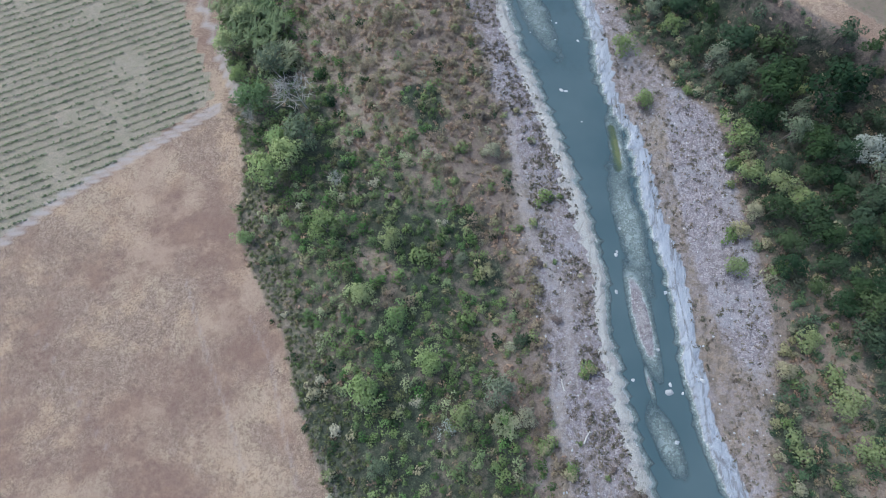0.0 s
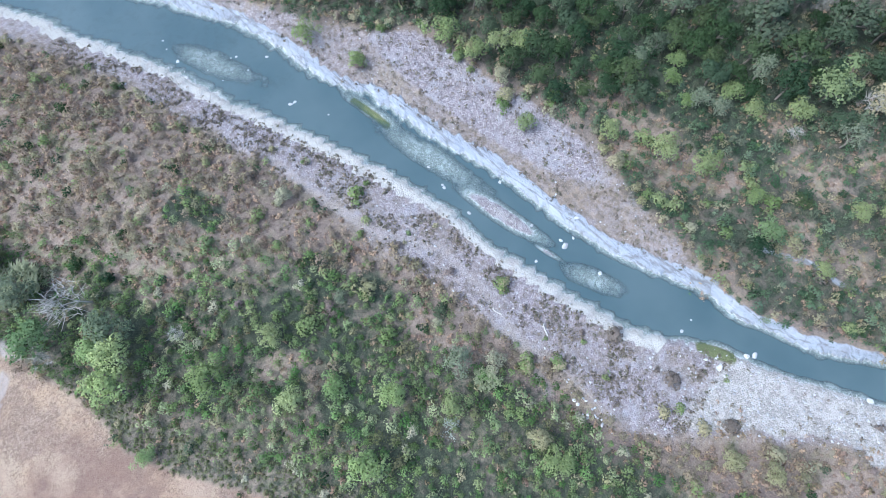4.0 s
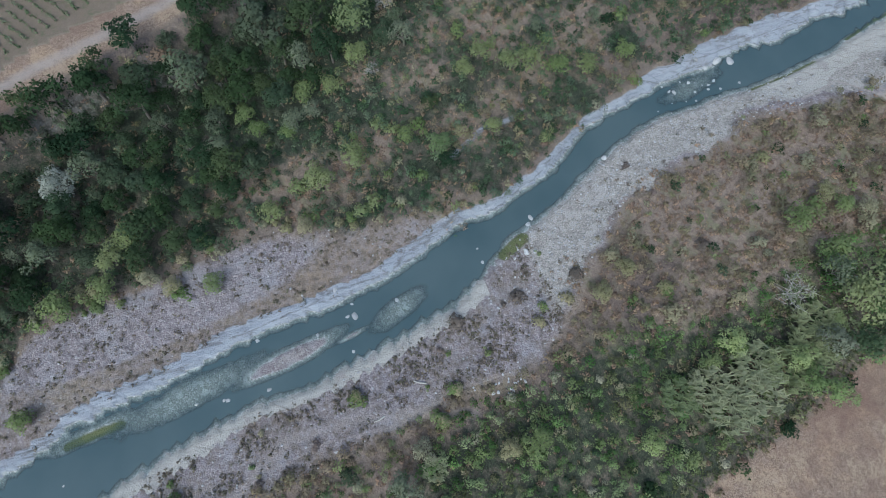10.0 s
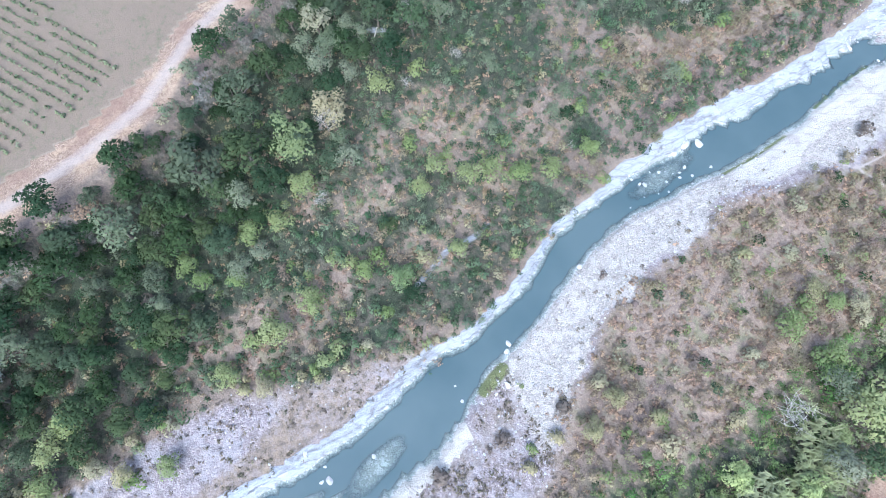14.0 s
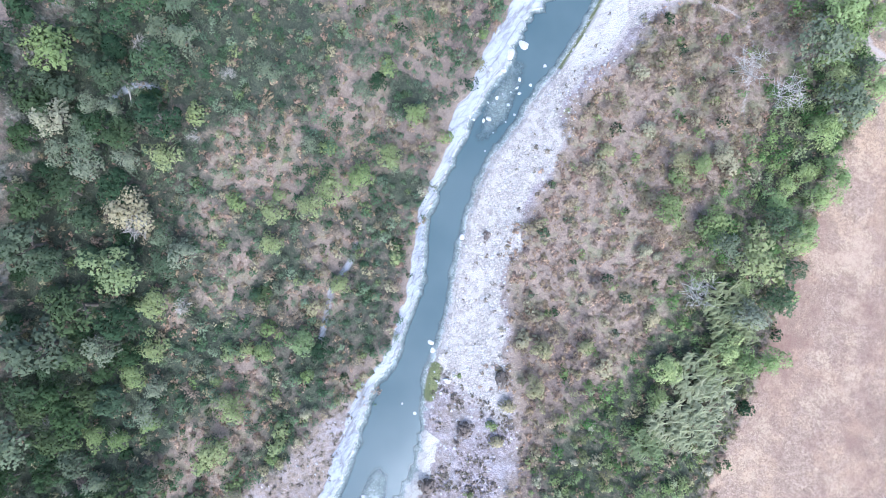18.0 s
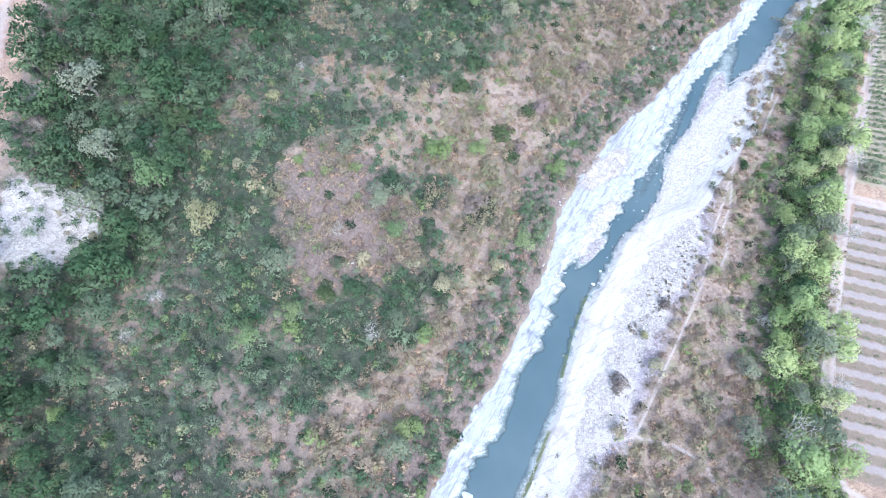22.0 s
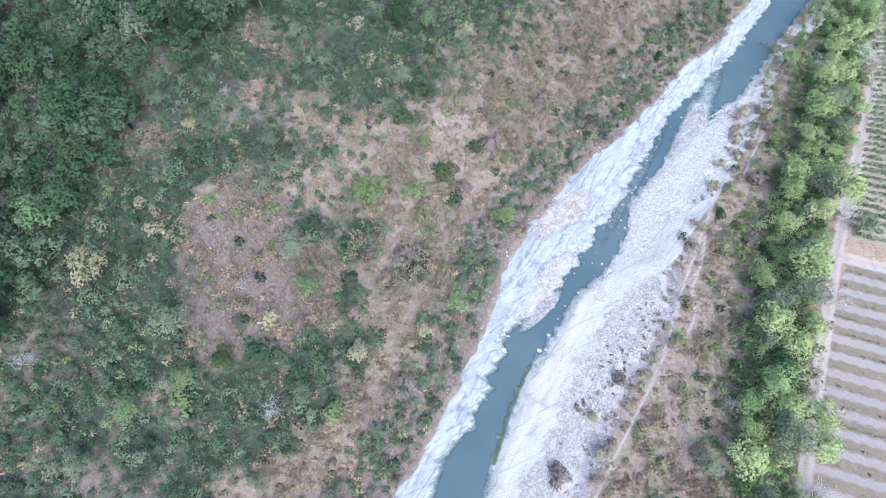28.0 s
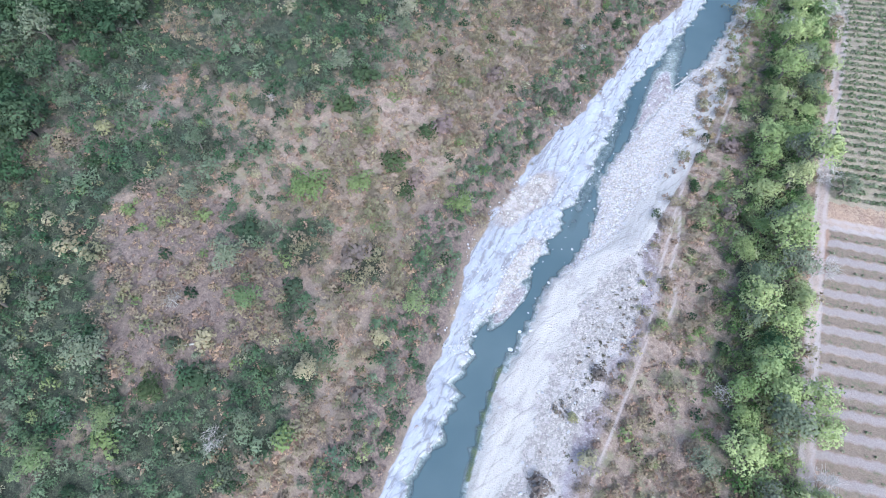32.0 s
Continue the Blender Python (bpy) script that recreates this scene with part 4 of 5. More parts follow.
# ================= plants: shapes =================
def dome(seed, lobes=4, leaves=70, size=0.3, tall=0.75, corners=3):
    """A shrub one metre in radius."""
    r = np.random.default_rng(seed)
    places = [(0, 0, tall * 0.35, 0.75, tall * 0.6)] + [(*(r.normal(size=2) * 0.42), tall * (0.2 + 0.3 * r.random()), 0.35 + 0.25 * r.random(), tall * (0.35 + 0.3 * r.random())) for _ in range(lobes)]
    return leaf_cloud(places, leaves, size, seed, corners=corners)


THICKETS = [dome(s, 7, 124, 0.225, 1.5) for s in range(121, 130)]
DOTS = [dome(s, 5, 72, 0.28, 1.2) for s in range(171, 177)]
SHRUBS = [dome(s, 3 + s % 3, 38, 0.38, 0.95) for s in range(1, 8)]
BRUSH = [dome(s, 4, 24, 0.40, 0.75) for s in range(11, 17)]
TUFTS = [dome(s, 2, 13, 0.62, 0.8) for s in range(21, 27)]
SEEN = [(-132, 122), (30, 175), (100, 150), (185, 74), (238, -45), (308, -120), (308, -168), (100, -338), (33, -338), (3, -170), (-52, -80), (-97, -20)]


def scatter(count, x0, x1, y0, y1, keep, seed):
    """Places in the filmed stretch of the valley that pass a chance given by keep(x, y)."""
    r = np.random.default_rng(seed)
    x, y = x0 + (x1 - x0) * r.random(count), y0 + (y1 - y0) * r.random(count)
    m = (r.random(count) < keep(x, y)) & within(x, y, SEEN)
    return np.stack([x[m], y[m]], 1)


def spaced(xy, gap, taken=()):
    """Thin out places that stand closer than gap to each other or to those taken."""
    kept, cells = [], {}
    for x, y in taken:
        cells.setdefault((int(x // gap), int(y // gap)), []).append((x, y))
    for n, (x, y) in enumerate(xy):
        c = (int(x // gap), int(y // gap))
        near = (q for i in (-1, 0, 1) for j in (-1, 0, 1) for q in cells.get((c[0] + i, c[1] + j), ()))
        if all((q[0] - x) ** 2 + (q[1] - y) ** 2 > gap * gap for q in near):
            cells.setdefault(c, []).append((x, y))
            kept.append(n)
    return xy[kept]


def ground_at(x, y):
    return float(height(np.array([float(x)]), np.array([float(y)]))[0])


def slope_east(x, y):
    return edge(x - shore_east(y) - 1, 3) * edge(scarp(y) - 2 - x, 3)


def scrub_west(x, y):
    return edge(x - field_edge(y), 2) * edge(shore_west(y) - x, 4)


def wood(x, y):
    """Where tall trees stand close."""
    east = edge(x - wood_line(y) + 16 * (cloudy(x, y, 18, 61) - 0.5), 6) * (1 - wobbly(x, y, FORE)) * (1 - scar(x, y)) * edge(scarp(y) - 1.5 - x, 2) * edge(x - shore_east(y) - 6, 4)
    west = edge(x - field_edge(y) - 1, 2) * edge(field_edge(y) + np.where(y < -140, 12, 11) - x, 2.5) * np.where(y < -140, 1.0, np.where(y < -78, 0.5, np.where(y > 58, 0.5, 0.0)))
    return np.maximum(east, 0.8 * west)


def open_ground(x, y):
    """1 on the bare, dry patches of the slopes."""
    return np.maximum(wobbly(x, y, CLEARING) * 1.0, smooth((-70 - y) / 60) * edge(42 - (x - shore_east(y)), 14) * (x > water_east(y)) * (1 - bank_bushes(x, y)))


def bank_bushes(x, y):
    """A dark strip of bushes along the top of the southern marl bank."""
    return smooth((-80 - y) / 30) * edge(x - shore_east(y) - 1, 1.5) * edge(10 - (x - shore_east(y)), 3)


def ruled_out(x, y):
    return np.minimum.reduce([way_off(x, y, p) for p in LANES_WEST + FOOTPATHS]) < 0.75


def upper_side(x, y):
    """The overgrown higher half of the southern slope."""
    return smooth((-50 - y) / 40) * edge(x - shore_east(y) - 48, 14)


# ---- scrub that nobody could count ----
HEM = [(-49.7, 62.2), (-46.3, 45.7), (-39.2, 29.1), (-32.2, 16.3), (-26.9, 4.4), (-21.4, -6.8), (-16, -30), (-11.6, -46.4), (-8.5, -55), (-5.3, -68.3), (-0.9, -80.9), (4.4, -92.8)]


def bare_at(x, y):
    return patches(x, y, BARE_SLOPE + BARE_SOUTH + BARE_TERRACE + STRAW_TERRACE, 1.8)


def bramble_at(x, y):
    return patches(x, y, BRAMBLE_NORTH + BRAMBLE_SOUTH, 2.0)


def belt_at(x, y):
    """1 on the green half of the western terrace, towards the field."""
    return scrub_west(x, y) * edge(field_edge(y) + belt(y) + 10 * (cloudy(x, y, 14, 67) - 0.5) - x, 4)


def greenness(x, y):
    """How thickly green bushes stand."""
    grove = np.maximum.reduce([smooth(3.8 * cloudy(x, y, 30, 37) - 1.3), 0.85 * edge(x - wood_line(y) + 24, 16), 0.95 * upper_side(x, y)])
    north_side = smooth((y + 90) / 35)
    east = slope_east(x, y) * np.maximum(0.48 + 0.52 * grove, 0.95 * north_side) * (1 - 0.45 * open_ground(x, y)) * (1 - 0.35 * wood(x, y))
    east = np.maximum.reduce([east, 0.9 * bank_bushes(x, y), 0.7 * slope_east(x, y) * edge(y + 5, 10) * edge(20 - (x - shore_east(y)), 6)])
    west = scrub_west(x, y) * (0.3 + 0.15 * edge(y - 55, 15)) + 0.7 * belt_at(x, y)
    return np.maximum.reduce([(east + west) * (1 - (0.8 - 0.25 * north_side * (x > water_east(y))) * bare_at(x, y)), 0.95 * bank_bushes(x, y), 0.95 * bramble_at(x, y) * (slope_east(x, y) + scrub_west(x, y))]) * (1 - 0.9 * scar(x, y)) * (1 - edge(5.2 - way_off(x, y, HEM), 0.8))


def dryness(x, y):
    """How thickly withered growth stands."""
    west = scrub_west(x, y) * (1 - 0.8 * belt_at(x, y))
    east = slope_east(x, y) * (0.4 + 0.6 * open_ground(x, y)) * (1 - 0.5 * upper_side(x, y))
    return np.maximum(east + west, 0.8 * bare_at(x, y)) * (1 - 0.8 * bramble_at(x, y)) * (1 - scar(x, y))


def sides(xy):
    """Which of the western terrace, the dry open slope and the wooded slope each place is on."""
    x, y = xy[:, 0], xy[:, 1]
    west = x < water_west(y)
    chance = 0.25 + 0.5 * np.random.default_rng(len(x)).random(len(x))
    ochre = patches(x, y, OCHRE_CLUMPS, 1.0) > 0.5
    dry = ~west & (np.maximum(0.8 * open_ground(x, y), 0.9 * cloudy(x, y, 20, 57) * (1 - 0.5 * upper_side(x, y)) * (1 - 0.3 * smooth((y + 90) / 35))) * (1 - bramble_at(x, y)) * (1 - bank_bushes(x, y)) > chance)
    bare_west = west & ((1 - belt_at(x, y)) * (1 - 0.7 * bramble_at(x, y)) > chance)
    dry, west = dry | bare_west | ochre, west & ~bare_west & ~ochre
    return ((west, WEST_SCRUB, "low olive and green scrub between field and river"), (dry, HEATH, "brown and ochre scrub on the open dry slope"), (~west & ~dry, SCRUB, "grey-green scrub covering the wooded slope"))


def grown(spots, name, shapes, low, more, power, seed, word):
    """Strew one size of bush over the three kinds of ground."""
    spots = spots[~ruled_out(*spots.T)]
    for here, mat, label in sides(spots):
        some = spots[here]
        strewn(name, shapes, some, (low + more * np.random.default_rng(seed).random(len(some)) ** power) * np.where(some[:, 1] < -95, 1.22, 1.0), mat, label.replace("scrub", word), "shrubs")


thickets = spaced(scatter(120000, -60, 300, -338, 172, lambda x, y: greenness(x, y) * np.maximum.reduce([smooth(2.8 * cloudy(x, y, 11, 75) - 0.35), 0.9 * bank_bushes(x, y), 0.75 * smooth((y + 90) / 35) * (x > water_east(y))]), 104), 1.95)
grown(thickets, "thicket", THICKETS, 0.85, 1.15, 2.0, 6, "thickets")
small = spaced(scatter(60000, -60, 300, -338, 172, lambda x, y: (0.9 * greenness(x, y) + 0.22 * dryness(x, y)) * smooth(2.6 * cloudy(x, y, 7, 73) - 0.4), 101), 1.15)[:5200]
grown(small, "green_scrub", SHRUBS, 0.4, 0.55, 1.5, 1, "scrub")
# the close rows of little round bushes along the mown field
hem = spaced(scatter(60000, -60, 20, -100, 75, lambda x, y: edge(5.0 - way_off(x, y, HEM), 0.8) * edge(x - field_edge(y) - 0.5, 1), 108), 1.05)
strewn("hem_of_bushes", SHRUBS, hem, 0.5 + 0.3 * np.random.default_rng(5).random(len(hem)), HEM_LEAF, "close-set little round olive bushes along the field", "shrubs")
belt_bushes = spaced(scatter(16000, 0, 75, -338, -130, lambda x, y: edge(x - field_edge(y) - 3, 1.5) * edge(field_edge(y) + 12 - x, 2), 110), 2.0)
strewn("belt_bushes", THICKETS, belt_bushes, 1.1 + 0.9 * np.random.default_rng(13).random(len(belt_bushes)), BELT, "light green bushes filling the tree belt along the fields", "bushes")
straw_brush = scatter(75000, -60, 300, -338, 172, lambda x, y: dryness(x, y) * smooth(2.8 * cloudy(x, y, 8, 77) - 0.5), 102)[:9500]
straw_brush = straw_brush[~ruled_out(*straw_brush.T)]
strewn("straw_brush", BRUSH, straw_brush, 0.4 + 0.9 * np.random.default_rng(3).random(len(straw_brush)) ** 2.0, DRY, "fluffy withered tan and brown brush", "dry brush")
dry_scrub = scatter(60000, -60, 300, -338, 172, lambda x, y: 0.8 * dryness(x, y) * smooth(2.6 * cloudy(x, y, 9, 79) - 0.5), 103)[:6500]
dry_scrub = dry_scrub[~ruled_out(*dry_scrub.T)]
strewn("dry_scrub", TUFTS, dry_scrub, 0.3 + 0.6 * np.random.default_rng(2).random(len(dry_scrub)) ** 1.6, DRY, "dry brown scrub and withered grass tufts", "dry scrub")


def gravel_growth(x, y):
    west = edge(x - shore_west(y), 3) * edge(water_west(y) - 3 - x, 1.5) * np.where(y > -38, 1.0, np.where(y < -130, 0.2 * (x < water_west(y) - 11) * (x < lip_line(y) - 7), 0.06)) * (1 - 0.8 * edge(2.2 - way_off(x, y, TRODDEN), 1.0))
    east = 0.32 * edge(x - water_east(y) - 3, 2) * edge(shore_east(y) - x, 3) * (y > -30)
    far = 0.7 * edge(x - shore_east(y) + 1, 2) * edge(shore_east(y) + 10 - x, 2) * (y < -225)
    return np.maximum.reduce([west, east, far]) * smooth(4.5 * cloudy(x, y, 7, 81) - 1.3)


twiggy = scatter(110000, -20, 115, -300, 150, gravel_growth, 105)
twiggy = twiggy[~ruled_out(*twiggy.T)][:13000]
strewn("twiggy_scrub", TUFTS, twiggy, 0.22 + 0.5 * np.random.default_rng(7).random(len(twiggy)) ** 1.6, TWIGGY, "low brown and olive twiggy scrub on grey gravel", "dry scrub")

# ================= single trees and bushes: x, y, radius of the crown =================
REED_BEDS = [(-55.0, 107.5, 6.2), (-48.3, 99.5, 6.6), (-43.0, 91.5, 4.8), (12.9, -88.0, 4.8), (8.6, -84.5, 4.8), (6.4, -77.0, 5.0), (9.6, -71.0, 5.0), (4.6, -68.5, 4.8), (3.4, -61.0, 4.8), (8.4, -59.5, 4.6), (9.2, -52.5, 3.8), (13.2, 1.0, 2.4)]
SILVER_TREES = [(-44.0, 88.7, 4.4), (-34.8, 67.8, 5.0), (12.2, 7.9, 3.7), (-12.9, -7.2, 2.6), (87.0, 70.4, 3.9), (101.5, 7.2, 3.1), (115.1, -26.4, 3.6), (107.1, -78.5, 2.4), (105.3, 56.5, 4.3), (121.0, 28.2, 6.3), (21.6, -97.2, 3.6), (31.2, -143.1, 5.8), (19.0, -136.7, 5.8), (144.9, -32.9, 3.6), (108.8, -61.8, 2.1), (142.4, -63.4, 3.6), (124.7, -69.1, 2.9), (110.9, -83.7, 2.4), (139.4, -156.7, 3.9), (151.2, -210.9, 2.9), (163.6, -174.6, 2.6), (228.4, -140.3, 6.0), (217.9, -180.8, 4.8), (196.5, -168.2, 2.3), (208.3, -127.2, 5.0), (197.3, -114.6, 5.0), (114.7, -116.3, 2.0), (102.5, -111.3, 3.2), (159.0, -87.7, 2.6), (131.4, -101.3, 2.0)]
SILVER_TREES_B = [(143.6, -99.7, 2.6), (118.5, -134.0, 2.4), (36.5, -181.4, 4.6), (41.5, -154.5, 3.3), (50.4, -267.0, 3.3), (47.0, -243.8, 3.9), (45.8, -199.4, 3.1), (45.6, -168.4, 2.7), (36.2, -239.5, 3.0)]
FRESH_BUSHES = [(-46.5, 78.5, 4.4), (-27.2, 44.1, 3.8), (-12.2, 41.8, 2.8), (-5.7, 37.9, 2.3), (5.9, 23.9, 2.0), (3.8, 2.7, 2.6), (-8.4, 70.1, 2.0), (25.7, 54.8, 2.0), (22.1, 47.9, 1.2), (48.3, 98.8, 3.2), (74.4, 69.2, 3.7), (75.7, 59.2, 3.2), (68.8, 36.3, 2.7), (69.9, 45.0, 1.9), (85.8, 52.9, 3.3), (81.0, 19.1, 2.9), (84.6, 5.8, 3.7), (88.1, -4.3, 3.3), (108.2, -4.7, 2.9), (102.1, -38.4, 2.6), (100.2, -50.2, 3.1), (95.8, -62.9, 3.2), (93.8, -81.2, 2.7), (93.4, -70.0, 2.9), (84.9, -40.5, 2.4), (91.9, -22.7, 2.0), (89.4, -18.0, 2.4), (78.3, -18.9, 1.6), (76.4, 11.3, 2.0), (80.2, 35.5, 2.1)]
FRESH_BUSHES_B = [(52.9, 81.9, 2.7), (103.5, -114.6, 2.4), (36.3, -97.1, 3.4), (26.6, -100.7, 3.6), (15.4, -98.1, 5.3), (11.4, -21.1, 3.4), (21.7, -4.0, 2.0), (27.1, -8.8, 1.6), (37.9, -34.4, 1.2), (32.3, 13.3, 1.9), (38.1, -105.0, 2.1), (13.7, -68.4, 2.4), (13.8, -62.2, 2.4), (31.4, -61.9, 1.6), (163.2, -44.8, 5.1), (123.0, -15.7, 5.3), (114.0, -41.0, 2.1), (108.1, -48.0, 1.6), (95.1, -12.6, 2.0), (74.5, -2.3, 2.0), (100.1, 8.9, 2.4), (105.2, -64.1, 1.9), (105.2, -86.6, 2.2), (136.3, -177.3, 3.9), (128.3, -184.5, 2.7), (131.5, -151.7, 2.6), (104.0, -167.7, 2.7), (107.3, -193.1, 2.7), (108.3, -203.7, 1.4), (191.5, -128.7, 4.3)]
FRESH_BUSHES_C = [(261.9, -162.9, 2.8), (101.8, -117.3, 2.0), (140.1, -122.1, 2.4), (119.1, -102.9, 2.0), (53.9, -255.3, 2.9), (51.7, -213.8, 2.9)]
BARE_TREES = [(-33.9, 77.8, 6.8), (-47.7, 73.6, 3.2), (-25.0, 57.6, 2.8), (110.3, -16.8, 2.6), (21.5, -86.6, 4.9), (30.8, -134.2, 5.8), (40.7, -134.6, 5.2), (128.6, -25.1, 4.8), (167.0, -106.1, 3.2), (34.4, -160.2, 5.4), (27.9, -172.8, 3.9), (52.6, -297.6, 5.0), (40.0, -240.8, 4.7), (59.3, -288.8, 3.9), (37.0, -215.1, 3.3), (44.9, -182.3, 2.7)]
GREEN_TREES = [(-37.0, 62.4, 5.0), (-41.8, 56.4, 5.0), (-16.7, 7.6, 5.0), (-10.3, 23.2, 3.8), (-2.8, 13.5, 3.8), (-17.9, 28.1, 3.8), (-46.1, 41.7, 2.6), (76.4, 97.1, 5.4), (83.7, 81.4, 5.9), (96.4, 79.2, 6.7), (80.5, 36.0, 3.3), (91.8, 65.5, 5.1), (89.1, 42.6, 3.9), (89.5, 88.3, 4.5), (127.5, 7.6, 6.8), (125.3, -4.6, 5.6), (123.5, -16.0, 5.6), (79.6, -26.1, 2.9), (83.5, 62.2, 3.3), (101.7, 42.1, 3.3), (116.4, 41.6, 5.3), (2.9, -42.5, 3.2), (15.5, -67.7, 3.9), (124.7, 18.3, 4.1), (111.5, 57.6, 5.3), (120.6, 48.6, 5.1), (25.3, -97.8, 3.3), (15.8, -121.8, 3.7), (32.2, -153.4, 5.8), (146.2, -16.5, 5.0)]
GREEN_TREES_B = [(141.7, -9.4, 5.6), (142.3, -22.5, 4.4), (159.6, -190.0, 2.9), (165.3, -229.1, 4.4), (224.8, -163.2, 3.8), (136.1, -129.5, 3.1), (170.7, -76.9, 3.8), (40.3, -200.4, 3.9), (43.3, -185.3, 4.0), (44.9, -243.5, 5.8), (45.1, -218.4, 5.8), (56.7, -270.0, 5.0), (41.0, -172.6, 4.7), (46.6, -203.3, 4.6), (197.1, -145.7, 5.0), (235.7, -159.8, 5.0), (237.3, -140.3, 5.2), (210.5, -164.2, 4.4), (211.8, -191.3, 4.4), (69.0, -288.1, 3.2), (51.1, -231.3, 3.9)]
OLIVE_BUSHES = [(0.5, 37.0, 2.0), (22.8, 37.3, 1.3), (26.4, 23.6, 1.3), (52.9, 81.9, 1.9), (103.6, 29.7, 2.4), (41.8, -29.7, 2.4), (42.0, -44.6, 2.4), (41.3, -14.1, 2.4), (84.1, -41.1, 2.4), (121.7, -208.9, 3.2), (119.3, -193.7, 2.4), (120.2, -170.5, 3.5), (118.1, -230.2, 2.7), (103.9, -147.7, 2.2), (66.6, -175.6, 1.9), (67.9, -151.4, 2.5), (60.7, -242.5, 2.9), (55.4, -223.4, 2.7)]
YELLOW_BUSHES = [(21.4, -4.2, 1.6), (12.2, 66.7, 2.4), (32.9, 12.5, 1.6), (26.7, -9.0, 1.6), (74.3, 49.7, 2.4), (74.8, 11.8, 2.4), (128.9, -27.0, 4.8), (86.4, -32.7, 1.9), (76.5, 16.9, 1.6), (71.4, 45.5, 2.4), (75.4, 60.6, 2.4), (76.9, 67.5, 2.0), (48.7, -110.7, 2.1), (54.0, -100.9, 2.1), (39.6, -107.1, 2.6), (33.1, -114.9, 2.6), (12.0, -15.1, 2.4), (34.7, -32.0, 1.6), (39.5, -55.6, 2.4), (31.7, -61.9, 1.9), (30.8, -87.6, 1.3), (52.9, -97.6, 1.8), (58.9, -120.4, 2.2), (153.3, -33.4, 4.1), (105.9, -158.7, 1.9), (185.1, -167.4, 2.1), (169.4, -141.9, 2.3), (172.2, -127.2, 4.1), (67.6, -165.2, 1.1), (62.6, -159.5, 2.0)]
FRESH_BUSHES_D = [(111.6, -134.8, 2.2), (138.7, -119.0, 2.2), (143.8, -111.8, 3.0), (151.6, -162.3, 1.7), (158.7, -232.5, 2.4), (83.4, -25.1, 3.2), (108.0, 17.9, 2.6), (132.6, -51.5, 2.3), (130.5, -40.4, 3.2), (35.2, -109.4, 2.6), (93.2, -16.3, 1.8), (85.5, 10.4, 2.3), (76.0, -5.8, 2.1), (105.8, -44.1, 2.8), (99.3, -55.8, 3.1)]
SILVER_TREES_C = [(156.8, -164.3, 2.4), (148.7, -129.1, 4.2), (144.3, -229.5, 3.0), (184.5, -206.1, 2.4), (148.9, -28.1, 3.2), (137.0, -35.3, 3.2), (149.7, -35.3, 2.6), (4.0, 37.2, 1.7)]
DARK_BUSHES = [(123.5, -206.1, 2.9), (125.9, -195.3, 3.4), (119.3, -189.5, 2.6), (144.5, -201.8, 3.4), (132.0, -134.3, 3.4), (142.2, -163.9, 3.0), (146.1, -211.4, 3.4), (126.1, -158.4, 2.4), (105.4, -82.9, 2.3), (97.0, -27.5, 2.6)]
YELLOW_BUSHES_B = [(114.1, -147.1, 2.4), (174.3, -220.8, 1.9), (147.2, -234.1, 3.1), (134.4, -141.5, 2.2), (29.8, -113.7, 2.3), (34.0, -86.7, 1.8), (26.3, -61.0, 2.3), (43.4, -54.5, 2.1), (35.5, -47.9, 2.6), (37.6, -40.2, 1.8), (24.0, -75.2, 2.1), (9.9, 34.5, 2.2), (17.5, 2.2, 2.5)]
WHITE_TREES = [(102.5, 63.7, 4.1)]



def tree(seed, radius, tall, leaves, mat, label, leaf=0.5, group="valley trees"):
    """A tree with trunk and limbs, and a crown of many leaves round its limb tips."""
    base = tagged(new("tree"), label, "tree", group)
    (wv, wf), tips = branching(seed, tall, 0.75, 0.16 + 0.02 * tall, 2, 3)
    part("trunk", mesh_from("trunk", wv, wf, BARK, soft=True), base)
    r = np.random.default_rng(seed + 5)
    lobes = [(t[0], t[1], t[2], radius * (0.26 + 0.22 * r.random()), radius * (0.36 + 0.2 * r.random())) for t in tips]
    lobes += [(*(r.normal(size=2) * radius * 0.38), tall * (0.55 + 0.4 * r.random()), radius * 0.36, radius * 0.42) for _ in range(5)]
    cv, cf, cn = leaf_cloud(lobes, int(leaves * 1.7), leaf * 0.92, seed, 0.4, corners=3)
    part("crown", mesh_from("crown", cv, cf, mat, np.zeros(len(cv)), normals=cn), base)
    return base


def bush(seed, mat, label, leaves=230, leaf=0.21, tall=1.3, group="single bushes"):
    """A bush of one metre's radius on a few stems."""
    base = tagged(new("bush"), label, "bush", group)
    stems = merged([limb((0, 0, -0.1), (0.45 * math.cos(a), 0.45 * math.sin(a), 0.6), 0.05, 0.02, 4) for a in np.arange(5) * 1.25 + seed])
    part("stem", mesh_from("stem", *stems, BARK), base)
    cv, cf, cn = dome(seed, 5, leaves, leaf, tall, 4)
    part("foliage", mesh_from("foliage", cv, cf, mat, np.zeros(len(cv)), normals=cn), base)
    return base


def bare_tree(seed, label):
    """A dead tree of one metre's spread: bleached wood with no leaves."""
    base = tagged(new("dead_tree"), label, "dead tree", "dead trees")
    (wv, wf), tips = branching(seed, 1.5, 0.8, 0.030, 3, 3, 0.45)
    part("trunk", mesh_from("trunk", wv, wf, DEADWOOD), base)
    r = np.random.default_rng(seed)
    twigs = merged([limb(t, t + r.normal(size=3) * (0.2, 0.2, 0.1) + (0.06, 0, 0.08), 0.009, 0.003, 3) for t in tips for _ in range(5)])
    part("brushwood", mesh_from("brushwood", *twigs, DEADWOOD), base)["kind"] = "stuff"
    return base


